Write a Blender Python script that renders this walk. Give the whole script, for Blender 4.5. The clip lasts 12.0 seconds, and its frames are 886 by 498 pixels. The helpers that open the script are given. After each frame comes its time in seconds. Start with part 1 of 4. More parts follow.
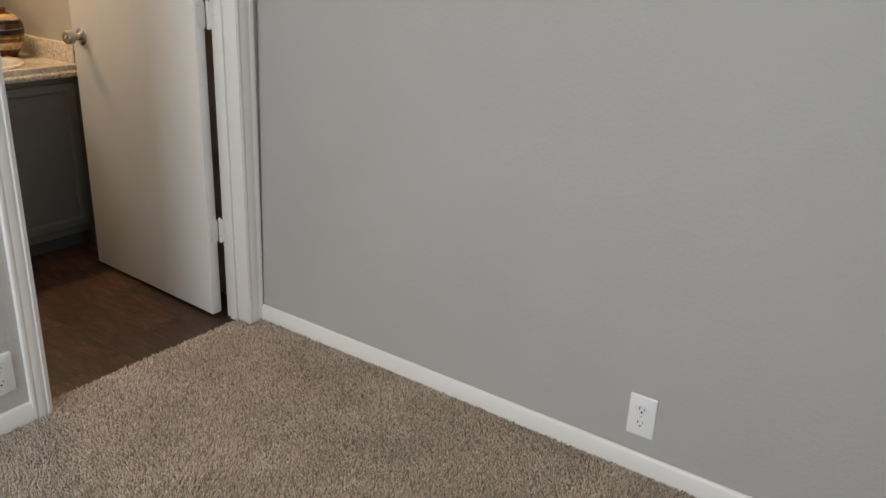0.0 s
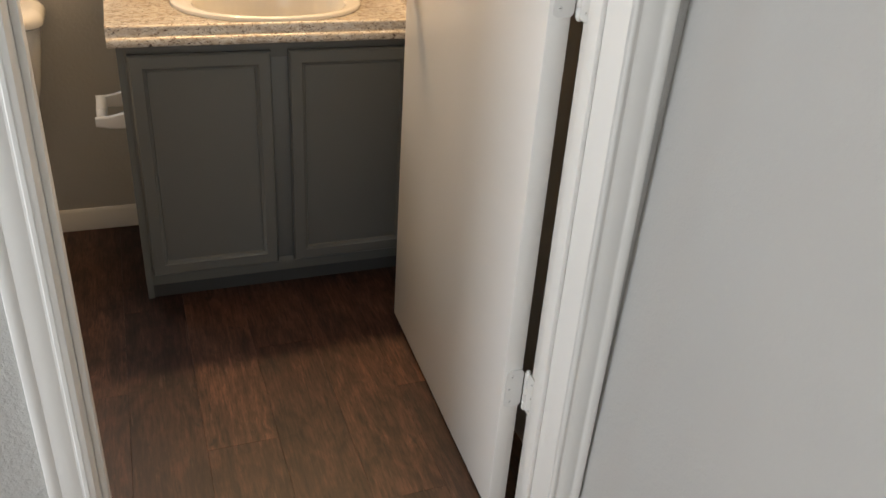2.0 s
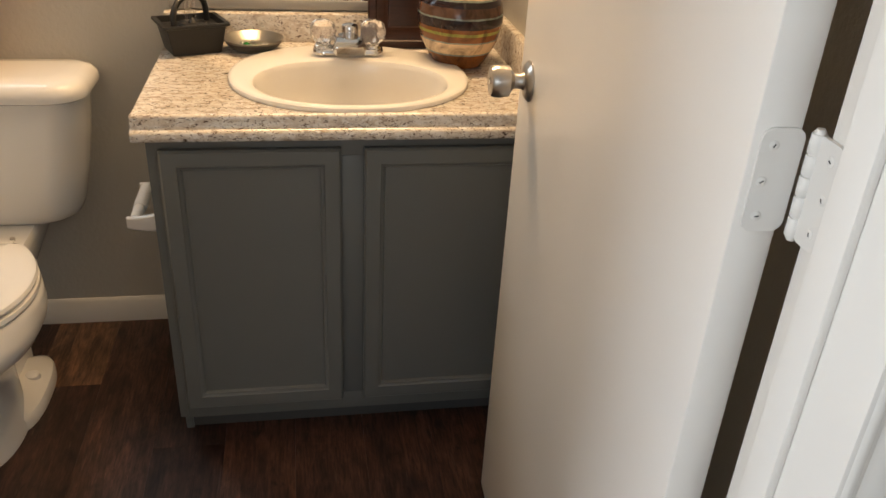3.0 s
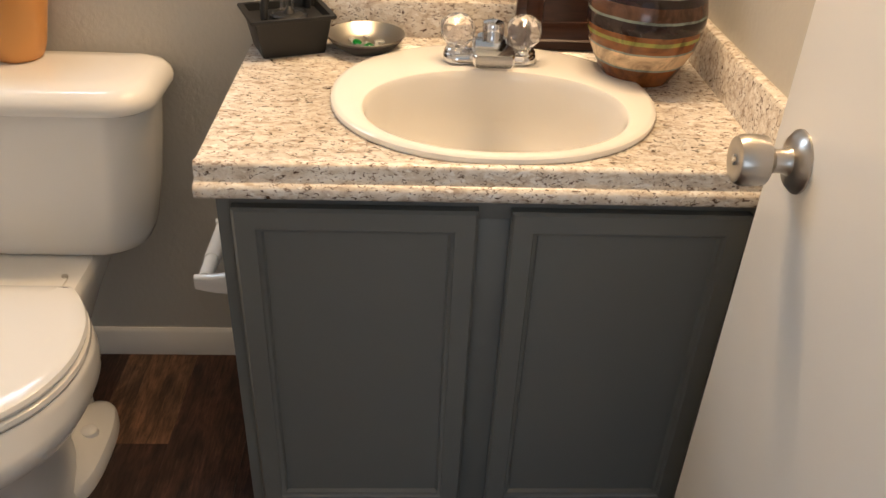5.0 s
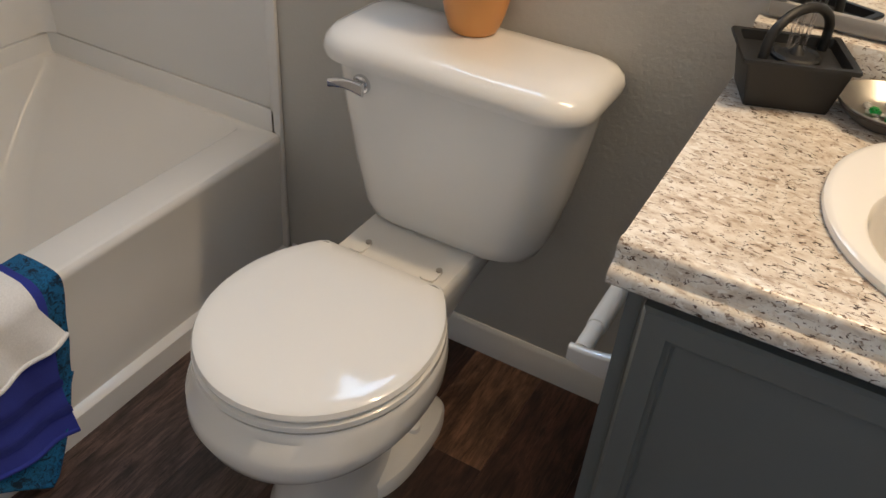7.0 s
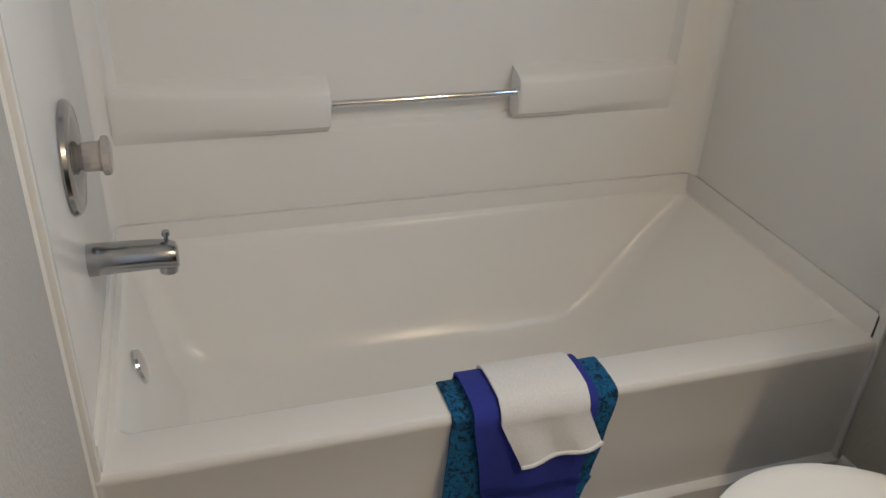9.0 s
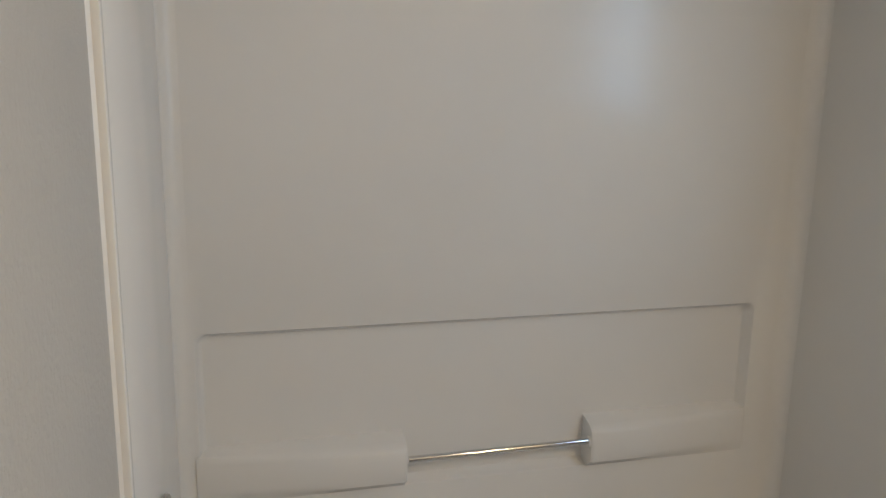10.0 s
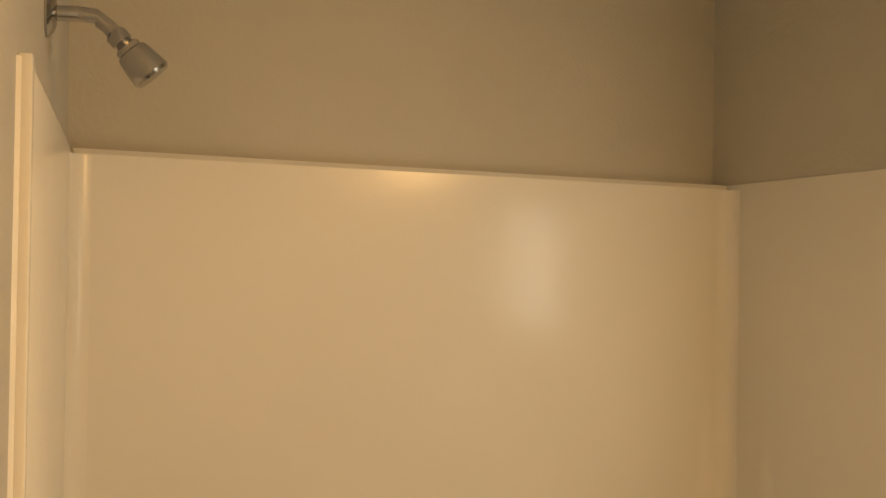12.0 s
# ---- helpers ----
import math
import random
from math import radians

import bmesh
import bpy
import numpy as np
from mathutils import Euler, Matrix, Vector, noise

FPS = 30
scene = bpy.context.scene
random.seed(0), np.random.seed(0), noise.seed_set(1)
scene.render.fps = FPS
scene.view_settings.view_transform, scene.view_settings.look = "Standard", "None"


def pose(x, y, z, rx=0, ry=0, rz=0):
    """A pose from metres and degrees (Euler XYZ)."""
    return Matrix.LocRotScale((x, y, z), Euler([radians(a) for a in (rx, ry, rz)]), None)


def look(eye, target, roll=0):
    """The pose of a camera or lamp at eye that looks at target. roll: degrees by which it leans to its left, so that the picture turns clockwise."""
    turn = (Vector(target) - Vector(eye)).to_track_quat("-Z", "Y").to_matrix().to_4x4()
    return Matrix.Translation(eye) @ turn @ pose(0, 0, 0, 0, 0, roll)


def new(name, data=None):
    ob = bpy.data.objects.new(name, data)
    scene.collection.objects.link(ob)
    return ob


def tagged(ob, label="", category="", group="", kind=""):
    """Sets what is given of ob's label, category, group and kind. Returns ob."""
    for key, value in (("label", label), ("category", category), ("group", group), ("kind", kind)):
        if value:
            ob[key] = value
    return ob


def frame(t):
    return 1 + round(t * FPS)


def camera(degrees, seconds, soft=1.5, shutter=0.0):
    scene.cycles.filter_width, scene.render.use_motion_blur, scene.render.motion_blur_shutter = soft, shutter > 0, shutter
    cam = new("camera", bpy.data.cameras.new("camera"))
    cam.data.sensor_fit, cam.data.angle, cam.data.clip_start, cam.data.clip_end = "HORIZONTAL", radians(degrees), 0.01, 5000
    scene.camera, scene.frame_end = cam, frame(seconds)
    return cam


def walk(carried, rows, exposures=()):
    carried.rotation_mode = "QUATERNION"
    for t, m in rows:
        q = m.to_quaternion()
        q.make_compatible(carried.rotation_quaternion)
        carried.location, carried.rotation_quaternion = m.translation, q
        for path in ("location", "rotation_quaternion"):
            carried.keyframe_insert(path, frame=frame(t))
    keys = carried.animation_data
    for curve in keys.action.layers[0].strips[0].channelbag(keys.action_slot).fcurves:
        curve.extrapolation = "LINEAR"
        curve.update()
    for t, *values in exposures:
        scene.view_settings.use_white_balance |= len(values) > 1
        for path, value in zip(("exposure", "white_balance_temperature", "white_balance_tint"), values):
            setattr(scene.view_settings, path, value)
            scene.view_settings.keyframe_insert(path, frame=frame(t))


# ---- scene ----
cam = camera(57.0, 12.0)
PATH = [
    (0, (-1.711, -1.978, 1.287), (-0.174, -0.917, 0.57), 2.6),
    (0.5, (-1.35, -1.755, 1.284), (-0.045, -0.419, 0.568), 3.9),
    (1, (-1.043, -1.447, 1.258), (0.049, 0.034, 0.477), 1.9),
    (1.5, (-0.766, -1.156, 1.216), (0.076, 0.396, 0.277), 4.5),
    (2, (-0.599, -0.9, 1.25), (0.06, 0.721, 0.281), 4.1),
    (2.5, (-0.457, -0.591, 1.27), (0.039, 1.087, 0.301), 2.3),
    (3, (-0.359, -0.363, 1.257), (-0.025, 1.362, 0.301), 3.3),
    (5, (-0.385, 0.125, 1.232), (-0.29, 1.802, 0.146), 2.6),
    (5.5, (-0.406, 0.176, 1.237), (-0.363, 1.836, 0.122), 3.8),
    (6, (-0.426, 0.28, 1.233), (-0.544, 1.922, 0.098), 3.5),
    (6.5, (-0.454, 0.38, 1.227), (-0.843, 1.956, 0.059), 3.5),
    (7, (-0.512, 0.403, 1.207), (-1.234, 1.832, 0.008), 4.7),
    (7.5, (-0.568, 0.388, 1.189), (-1.634, 1.572, -0.019), 5.1),
    (7.7, (-0.581, 0.376, 1.185), (-1.756, 1.435, -0.039), 6.0),
    (9.3, (-0.547, 0.351, 1.304), (-2.28, 0.804, 0.414), 0.7),
    (9.5, (-0.548, 0.343, 1.355), (-2.347, 0.8, 0.61), -0.4),
    (10, (-0.583, 0.307, 1.466), (-2.478, 0.79, 1.047), 1.0),
    (10.5, (-0.643, 0.264, 1.53), (-2.563, 0.804, 1.377), 0.8),
    (11, (-0.658, 0.244, 1.58), (-2.578, 0.804, 1.58), -0.3),
    (11.5, (-0.656, 0.249, 1.601), (-2.575, 0.811, 1.624), 0.2),
    (12, (-0.672, 0.254, 1.581), (-2.531, 0.991, 1.6), 0.9),
]
EXPOSURES = [(0, -0.33, 6550, 10), (0.5, -0.34, 6550, 10), (1.0, -0.22, 6550, 10), (1.5, 0.0, 6500, 10), (2.5, 0.21, 6500, 10), (3.2, 0.23, 6400, 10), (5.0, 0.34, 5900, 10), (6.0, 0.02, 5550, 10),
             (7.0, 0.0, 5200, 7), (7.7, 0.02, 5150, 5), (9.3, -0.18, 5050, 4), (10.0, -0.37, 5180, 4), (10.5, -0.47, 6200, 8), (11.0, -0.45, 7800, 10), (11.5, -0.3, 9300, 10), (12.0, -0.22, 11000, 10)]
walk(cam, [(t, look(eye, target, roll)) for t, eye, target, roll in PATH], EXPOSURES)

# ---- light ----
world = bpy.data.worlds.new("sky")
scene.world = world
world.use_nodes = True
wn = world.node_tree
sky = wn.nodes.new("ShaderNodeTexSky")
sky.sky_type = "NISHITA"
sky.sun_disc = False
sky.sun_elevation, sky.sun_rotation = radians(40), radians(120)
wn.links.new(sky.outputs[0], wn.nodes["Background"].inputs[0])
wn.nodes["Background"].inputs[1].default_value = 0.1


def area_lamp(name, m, sx, sy, watts, colour):
    data = bpy.data.lights.new(name, "AREA")
    data.shape, data.size, data.size_y, data.energy, data.color = "RECTANGLE", sx, sy, watts, colour
    ob = new(name, data)
    ob.matrix_world = m
    return ob


# daylight in the bedroom window's opening, and the warm strip over the vanity mirror
area_lamp("window_daylight", look((-3.38, -0.9, 1.38), (0, -0.6, 1.2)), 1.35, 1.3, 62, (0.90, 0.95, 1.0))
area_lamp("window_daylight", look((-1.45, -3.69, 1.38), (-0.9, 0, 1.1)), 1.45, 1.3, 12, (0.90, 0.95, 1.0))
area_lamp("bath_window_daylight", look((-1.19, 1.610, 1.455), (-1.19, 0, 1.30)), 0.36, 0.54, 4.6, (0.78, 0.90, 1.0))
area_lamp("vanity_lamp", look((-0.27, 1.47, 1.98), (-0.35, 0.55, 1.15)), 0.66, 0.10, 18.5, (1.0, 0.65, 0.33))


# ---- materials ----
def shade(name, colour, rough=0.5, metal=0.0):
    m = bpy.data.materials.new(name)
    m.use_nodes = True
    b = m.node_tree.nodes["Principled BSDF"]
    b.inputs["Base Color"].default_value = (*colour, 1)
    b.inputs["Roughness"].default_value = rough
    b.inputs["Metallic"].default_value = metal
    return m


def node(m, kind, **values):
    n = m.node_tree.nodes.new(kind)
    for key, value in values.items():
        n.inputs[key.replace("_", " ")].default_value = value
    return n


def link(m, a, b):
    m.node_tree.links.new(a, b)


def bsdf(m):
    return m.node_tree.nodes["Principled BSDF"]


def coords(m, scale=(1, 1, 1), turn=(0, 0, 0)):
    c = node(m, "ShaderNodeTexCoord")
    p = node(m, "ShaderNodeMapping")
    p.inputs["Scale"].default_value = scale
    p.inputs["Rotation"].default_value = turn
    link(m, c.outputs["Object"], p.inputs["Vector"])
    return p.outputs["Vector"]


def noise_tex(m, vec, scale, detail=4, rough=0.55, distort=0.0):
    n = node(m, "ShaderNodeTexNoise", Scale=scale, Detail=detail, Roughness=rough, Distortion=distort)
    link(m, vec, n.inputs["Vector"])
    return n.outputs["Fac"]


def ramp(m, fac, stops):
    r = node(m, "ShaderNodeValToRGB")
    e = r.color_ramp.elements
    while len(e) < len(stops):
        e.new(0.5)
    for el, (pos, col) in zip(e, stops):
        el.position, el.color = pos, (*col, 1) if len(col) == 3 else col
    link(m, fac, r.inputs["Fac"])
    return r.outputs["Color"]


def mix(m, fac, a, b, mode="MIX"):
    n = node(m, "ShaderNodeMix")
    n.data_type, n.blend_type = "RGBA", mode
    for value, socket in ((fac, n.inputs["Factor"]), (a, n.inputs[6]), (b, n.inputs[7])):
        if hasattr(value, "links"):
            link(m, value, socket)
        elif isinstance(value, tuple):
            socket.default_value = (*value, 1)
        else:
            socket.default_value = value
    return n.outputs[2]


def bump(m, height, strength=0.3, distance=0.002):
    b = node(m, "ShaderNodeBump", Strength=strength, Distance=distance)
    link(m, height, b.inputs["Height"])
    link(m, b.outputs["Normal"], bsdf(m).inputs["Normal"])


def painted(name, colour, rough=0.55, scale=140, strength=0.25, dist=0.0012, vary=0.05):
    """Rolled or sprayed paint: fine orange peel, and a faint unevenness of tone."""
    m = shade(name, colour, rough)
    v = coords(m)
    big = noise_tex(m, v, 2.2, 3)
    lo, hi = tuple(c * (1 - vary) for c in colour), tuple(min(1, c * (1 + vary)) for c in colour)
    link(m, ramp(m, big, [(0.3, lo), (0.7, hi)]), bsdf(m).inputs["Base Color"])
    fine = noise_tex(m, v, scale, 3, 0.6)
    bump(m, fine, strength, dist)
    r = node(m, "ShaderNodeMapRange")
    r.inputs["To Min"].default_value, r.inputs["To Max"].default_value = rough - (0.06 if rough > 0.3 else 0.012), rough + (0.06 if rough > 0.3 else 0.012)
    link(m, noise_tex(m, v, 9, 4), r.inputs["Value"])
    link(m, r.outputs[0], bsdf(m).inputs["Roughness"])
    return m


WALL = painted("greige_wall_paint", (0.44, 0.43, 0.41), 0.62, 95, 0.42, 0.0022, 0.03)
# the same grey paint: bath and door walls lightened to stand in for light
WALL_BATH = painted("wall_paint_lightened_bath", (0.53, 0.515, 0.475), 0.6, 95, 0.5, 0.0024, 0.03)
WALL_PEEL = painted("wall_paint_lightened_peel", (0.50, 0.49, 0.465), 0.6, 110, 0.95, 0.0028, 0.03)
CEIL = painted("ceiling_paint", (0.78, 0.77, 0.74), 0.8, 60, 0.6, 0.003)
TRIM = painted("white_trim_paint", (0.80, 0.785, 0.75), 0.36, 30, 0.12, 0.0008, 0.03)
DOOR = painted("door_enamel", (0.84, 0.825, 0.79), 0.34, 26, 0.10, 0.0008, 0.03)
HINGE = painted("painted_over_hinge", (0.74, 0.73, 0.70), 0.32, 70, 0.25, 0.0008)
CABINET = painted("grey_cabinet_paint", (0.131, 0.139, 0.135), 0.40, 80, 0.18, 0.0008, 0.06)
# the cabinet grey at about half, for the recessed kick and the back
KICK = painted("dark_grey_kick_and_back", (0.07, 0.073, 0.072), 0.5, 80, 0.2, 0.0008)
TUB = painted("tub_acrylic", (0.80, 0.79, 0.765), 0.205, 6, 0.03, 0.002, 0.015)
bsdf(TUB).inputs["Specular IOR Level"].default_value = 0.3
CHINA = painted("toilet_china", (0.83, 0.815, 0.78), 0.09, 5, 0.02, 0.002, 0.012)
SEAT = painted("toilet_seat_enamel", (0.85, 0.84, 0.81), 0.09, 5, 0.02, 0.002, 0.01)
BISCUIT = painted("biscuit_sink_china", (0.82, 0.795, 0.745), 0.12, 5, 0.02, 0.002, 0.01)
# chrome with the dark doorway's reflection put into its base colour
CHROME_DARK = shade("chrome_dark_reflection", (0.42, 0.42, 0.43), 0.16, 1.0)
CHROME = shade("chrome", (0.72, 0.72, 0.73), 0.09, 1.0)
NICKEL = painted("brushed_nickel", (0.50, 0.47, 0.43), 0.28, 300, 0.1, 0.0003)
bsdf(NICKEL).inputs["Metallic"].default_value = 1.0
SCREW = shade("painted_screw", (0.62, 0.61, 0.58), 0.4)
PLASTIC = painted("white_plastic_plate", (0.83, 0.83, 0.82), 0.3, 40, 0.03, 0.0004, 0.01)
SLOT = shade("slot_black", (0.02, 0.02, 0.02), 0.7)
GAPM = shade("dark_seam", (0.05, 0.045, 0.04), 0.9)
BLACK = painted("matt_black_cast", (0.011, 0.011, 0.011), 0.5, 180, 0.4, 0.0008, 0.15)
DARKWOOD = shade("dark_cherry_wood", (0.035, 0.014, 0.009), 0.3)
v = coords(DARKWOOD, (3, 3, 30))
link(DARKWOOD, ramp(DARKWOOD, noise_tex(DARKWOOD, v, 6, 5, 0.6, 0.6), [(0.3, (0.022, 0.009, 0.006)), (0.7, (0.06, 0.023, 0.013))]), bsdf(DARKWOOD).inputs["Base Color"])
MIRROR = shade("mirror_glass", (0.86, 0.88, 0.87), 0.01, 1.0)
MFRAME = painted("grey_mirror_frame", (0.34, 0.33, 0.31), 0.35, 60, 0.1, 0.0005)
CLEAR = shade("clear_acrylic", (0.98, 0.95, 0.93), 0.03)
bsdf(CLEAR).inputs["Transmission Weight"].default_value = 0.9
bsdf(CLEAR).inputs["IOR"].default_value = 1.49
SMOKY = shade("cloudy_acrylic", (0.74, 0.69, 0.66), 0.12)
bsdf(SMOKY).inputs["Transmission Weight"].default_value = 0.6
bsdf(SMOKY).inputs["IOR"].default_value = 1.49
GREEN = shade("green_glass", (0.02, 0.45, 0.06), 0.04)
bsdf(GREEN).inputs["Transmission Weight"].default_value = 0.75
PEBBLE = shade("clear_glass_bead", (0.85, 0.87, 0.85), 0.05)
bsdf(PEBBLE).inputs["Transmission Weight"].default_value = 0.7
PEWTER = painted("pewter", (0.42, 0.40, 0.36), 0.3, 60, 0.5, 0.0008, 0.2)
bsdf(PEWTER).inputs["Metallic"].default_value = 1.0
DARKIRON = painted("dark_pewter_underside", (0.07, 0.065, 0.06), 0.45, 60, 0.3, 0.0008)

# granite-look laminate: cream ground, tan clouds, grey and near-black flecks drawn out along the counter
STONE = shade("speckled_laminate", (0.62, 0.54, 0.44), 0.22)
v = coords(STONE, (1.0, 1.75, 1.6), (0, 0, 0.10))
cloud = ramp(STONE, noise_tex(STONE, v, 44, 5, 0.65, 0.5), [(0.32, (0.44, 0.355, 0.28)), (0.455, (0.68, 0.61, 0.52)), (0.60, (0.82, 0.78, 0.715))])
greyf = ramp(STONE, noise_tex(STONE, v, 92, 4, 0.62, 0.8), [(0.59, (0, 0, 0)), (0.65, (1, 1, 1))])
c1 = mix(STONE, greyf, cloud, (0.25, 0.185, 0.14))
vor = node(STONE, "ShaderNodeTexNoise", Scale=112, Detail=3, Roughness=0.6, Distortion=1.0)
link(STONE, v, vor.inputs["Vector"])
darkf = ramp(STONE, vor.outputs["Fac"], [(0.602, (0, 0, 0)), (0.632, (1, 1, 1))])
c2 = mix(STONE, darkf, c1, (0.105, 0.066, 0.047))
lightf = ramp(STONE, noise_tex(STONE, v, 70, 3, 0.5, 0.4), [(0.60, (0, 0, 0)), (0.66, (1, 1, 1))])
link(STONE, mix(STONE, lightf, c2, (0.86, 0.83, 0.78)), bsdf(STONE).inputs["Base Color"])
bump(STONE, noise_tex(STONE, v, 300, 2), 0.04, 0.0005)

# wood-look vinyl: each plank its own tone, long streaks, dark knots and scratches
VINYL = shade("rustic_vinyl_plank", (0.1, 0.06, 0.04), 0.47)
info = node(VINYL, "ShaderNodeObjectInfo")
tc = node(VINYL, "ShaderNodeTexCoord")
off = node(VINYL, "ShaderNodeVectorMath")
off.operation = "MULTIPLY_ADD"
link(VINYL, info.outputs["Random"], off.inputs[0])
off.inputs[1].default_value = (31.0, 17.0, 5.0)
link(VINYL, tc.outputs["Object"], off.inputs[2])
mp = node(VINYL, "ShaderNodeMapping")
mp.inputs["Scale"].default_value = (14, 1.5, 1)
link(VINYL, off.outputs[0], mp.inputs["Vector"])
blot = node(VINYL, "ShaderNodeMapping")
blot.inputs["Scale"].default_value = (2.6, 1.0, 1)
link(VINYL, off.outputs[0], blot.inputs["Vector"])
grain = noise_tex(VINYL, mp.outputs["Vector"], 3.4, 8, 0.66, 0.5)
fine = noise_tex(VINYL, mp.outputs["Vector"], 13, 6, 0.7, 0.2)
cloud_v = noise_tex(VINYL, blot.outputs["Vector"], 8.5, 6, 0.62, 0.9)
patch = noise_tex(VINYL, blot.outputs["Vector"], 15, 4, 0.6, 0.6)
scratch = noise_tex(VINYL, mp.outputs["Vector"], 7, 3, 0.5, 0.4)
g1 = mix(VINYL, 0.8, info.outputs["Color"], ramp(VINYL, grain, [(0.32, (0.42, 0.42, 0.43)), (0.5, (1, 1, 1)), (0.68, (1.6, 1.55, 1.5))]), "MULTIPLY")
g2 = mix(VINYL, 0.9, g1, ramp(VINYL, cloud_v, [(0.30, (0.34, 0.33, 0.35)), (0.48, (0.95, 0.93, 0.93)), (0.68, (1.75, 1.65, 1.55))]), "MULTIPLY")
g3 = mix(VINYL, 0.75, g2, ramp(VINYL, fine, [(0.36, (0.35, 0.35, 0.35)), (0.5, (1, 1, 1)), (0.66, (1.6, 1.6, 1.6))]), "MULTIPLY")
g4 = mix(VINYL, ramp(VINYL, patch, [(0.62, (0, 0, 0)), (0.72, (0.8, 0.8, 0.8))]), g3, (0.014, 0.009, 0.008))
g5 = mix(VINYL, ramp(VINYL, scratch, [(0.655, (0, 0, 0)), (0.72, (0.35, 0.35, 0.35))]), g4, (0.16, 0.10, 0.07))
thin = node(VINYL, "ShaderNodeMapping")
thin.inputs["Scale"].default_value = (70, 3.2, 1)
link(VINYL, off.outputs[0], thin.inputs["Vector"])
streak = noise_tex(VINYL, thin.outputs["Vector"], 2.6, 5, 0.7, 0.8)
g6 = mix(VINYL, ramp(VINYL, streak, [(0.56, (0, 0, 0)), (0.66, (0.75, 0.75, 0.75))]), g5, (0.012, 0.008, 0.007))
g7 = mix(VINYL, ramp(VINYL, streak, [(0.30, (0.5, 0.5, 0.5)), (0.40, (0, 0, 0))]), g6, (0.085, 0.052, 0.037))
link(VINYL, g7, bsdf(VINYL).inputs["Base Color"])
bump(VINYL, fine, 0.35, 0.001)

# cut-pile carpet: tan and brown yarns, twisted tufts
PILE = shade("carpet_yarn", (0.26, 0.2, 0.15), 0.95)
isl = node(PILE, "ShaderNodeNewGeometry")
yarn = ramp(PILE, isl.outputs["Random Per Island"], [(0.0, (0.27, 0.20, 0.145)), (0.25, (0.50, 0.40, 0.31)), (0.7, (0.70, 0.59, 0.475)), (1.0, (0.84, 0.73, 0.61))])
vp = coords(PILE)
tread = ramp(PILE, noise_tex(PILE, vp, 5, 3), [(0.35, (0.85, 0.85, 0.85)), (0.65, (1.08, 1.08, 1.08))])
link(PILE, mix(PILE, 1.0, yarn, tread, "MULTIPLY"), bsdf(PILE).inputs["Base Color"])
BACKING = shade("carpet_ground", (0.2, 0.155, 0.115), 0.98)
vb = coords(BACKING)
link(BACKING, ramp(BACKING, noise_tex(BACKING, vb, 170, 3, 0.7), [(0.3, (0.16, 0.115, 0.08)), (0.55, (0.36, 0.28, 0.21)), (0.75, (0.54, 0.44, 0.34))]), bsdf(BACKING).inputs["Base Color"])
bump(BACKING, noise_tex(BACKING, vb, 220, 2), 1.0, 0.006)

# terry cloth
def terry(name, colour, other=None):
    m = shade(name, colour, 0.95)
    vv = coords(m)
    if other:
        blot = ramp(m, noise_tex(m, vv, 58, 5, 0.72, 1.2), [(0.40, other), (0.49, colour), (0.57, tuple(c * 1.5 for c in colour)), (0.63, other)])
        link(m, blot, bsdf(m).inputs["Base Color"])
    else:
        link(m, ramp(m, noise_tex(m, vv, 320, 2), [(0.3, tuple(c * 0.93 for c in colour)), (0.7, tuple(min(1, c * 1.04) for c in colour))]), bsdf(m).inputs["Base Color"])
    bump(m, noise_tex(m, vv, 700, 2), 0.5, 0.001)
    return m


FROST = shade("frosted_glass", (0.9, 0.93, 0.95), 0.6)
bsdf(FROST).inputs["Transmission Weight"].default_value = 1.0
TEAL = terry("teal_patterned_cloth", (0.013, 0.092, 0.215), (0.004, 0.016, 0.042))
NAVY = terry("royal_blue_terry", (0.03, 0.042, 0.30))
WHITE = terry("white_terry", (0.80, 0.79, 0.78))

# ---- shapes ----
def link_mesh(name, bm, mat, smooth=True):
    me = bpy.data.meshes.new(name)
    bmesh.ops.recalc_face_normals(bm, faces=bm.faces)
    bm.to_mesh(me)
    bm.free()
    me.materials.append(mat)
    if smooth:
        me.polygons.foreach_set("use_smooth", [True] * len(me.polygons))
        me.set_sharp_from_angle(angle=radians(38))
    return new(name, me)


def part(name, bm, mat, parent, label="", smooth=True):
    ob = link_mesh(name, bm, mat, smooth)
    ob.parent = parent
    if label:
        tagged(ob, label=label)
    return ob


def thing(name, x, y, z, label, category, group="", turn=0.0):
    ob = new(name)
    ob.matrix_world = pose(x, y, z, 0, 0, turn)
    return tagged(ob, label=label, category=category, group=group)


def structure(name, bm, mat, label, category, smooth=True):
    return tagged(link_mesh(name, bm, mat, smooth), label=label, category=category, kind="structure")


def box(x0, x1, y0, y1, z0, z1, bevel=0.0, segs=2, bm=None):
    own = bmesh.new()
    bmesh.ops.create_cube(own, size=1)
    for p in own.verts:
        p.co = Vector((x0 + (p.co.x + 0.5) * (x1 - x0), y0 + (p.co.y + 0.5) * (y1 - y0), z0 + (p.co.z + 0.5) * (z1 - z0)))
    if bevel:
        bmesh.ops.bevel(own, geom=list(own.edges), offset=bevel, segments=segs, affect="EDGES", profile=0.5)
    if bm is None:
        return own
    merge(bm, own)
    return bm


def merge(bm, other, m=None):
    me = bpy.data.meshes.new("tmp")
    other.to_mesh(me)
    other.free()
    if m is not None:
        me.transform(m)
    bm.from_mesh(me)
    bpy.data.meshes.remove(me)
    return bm


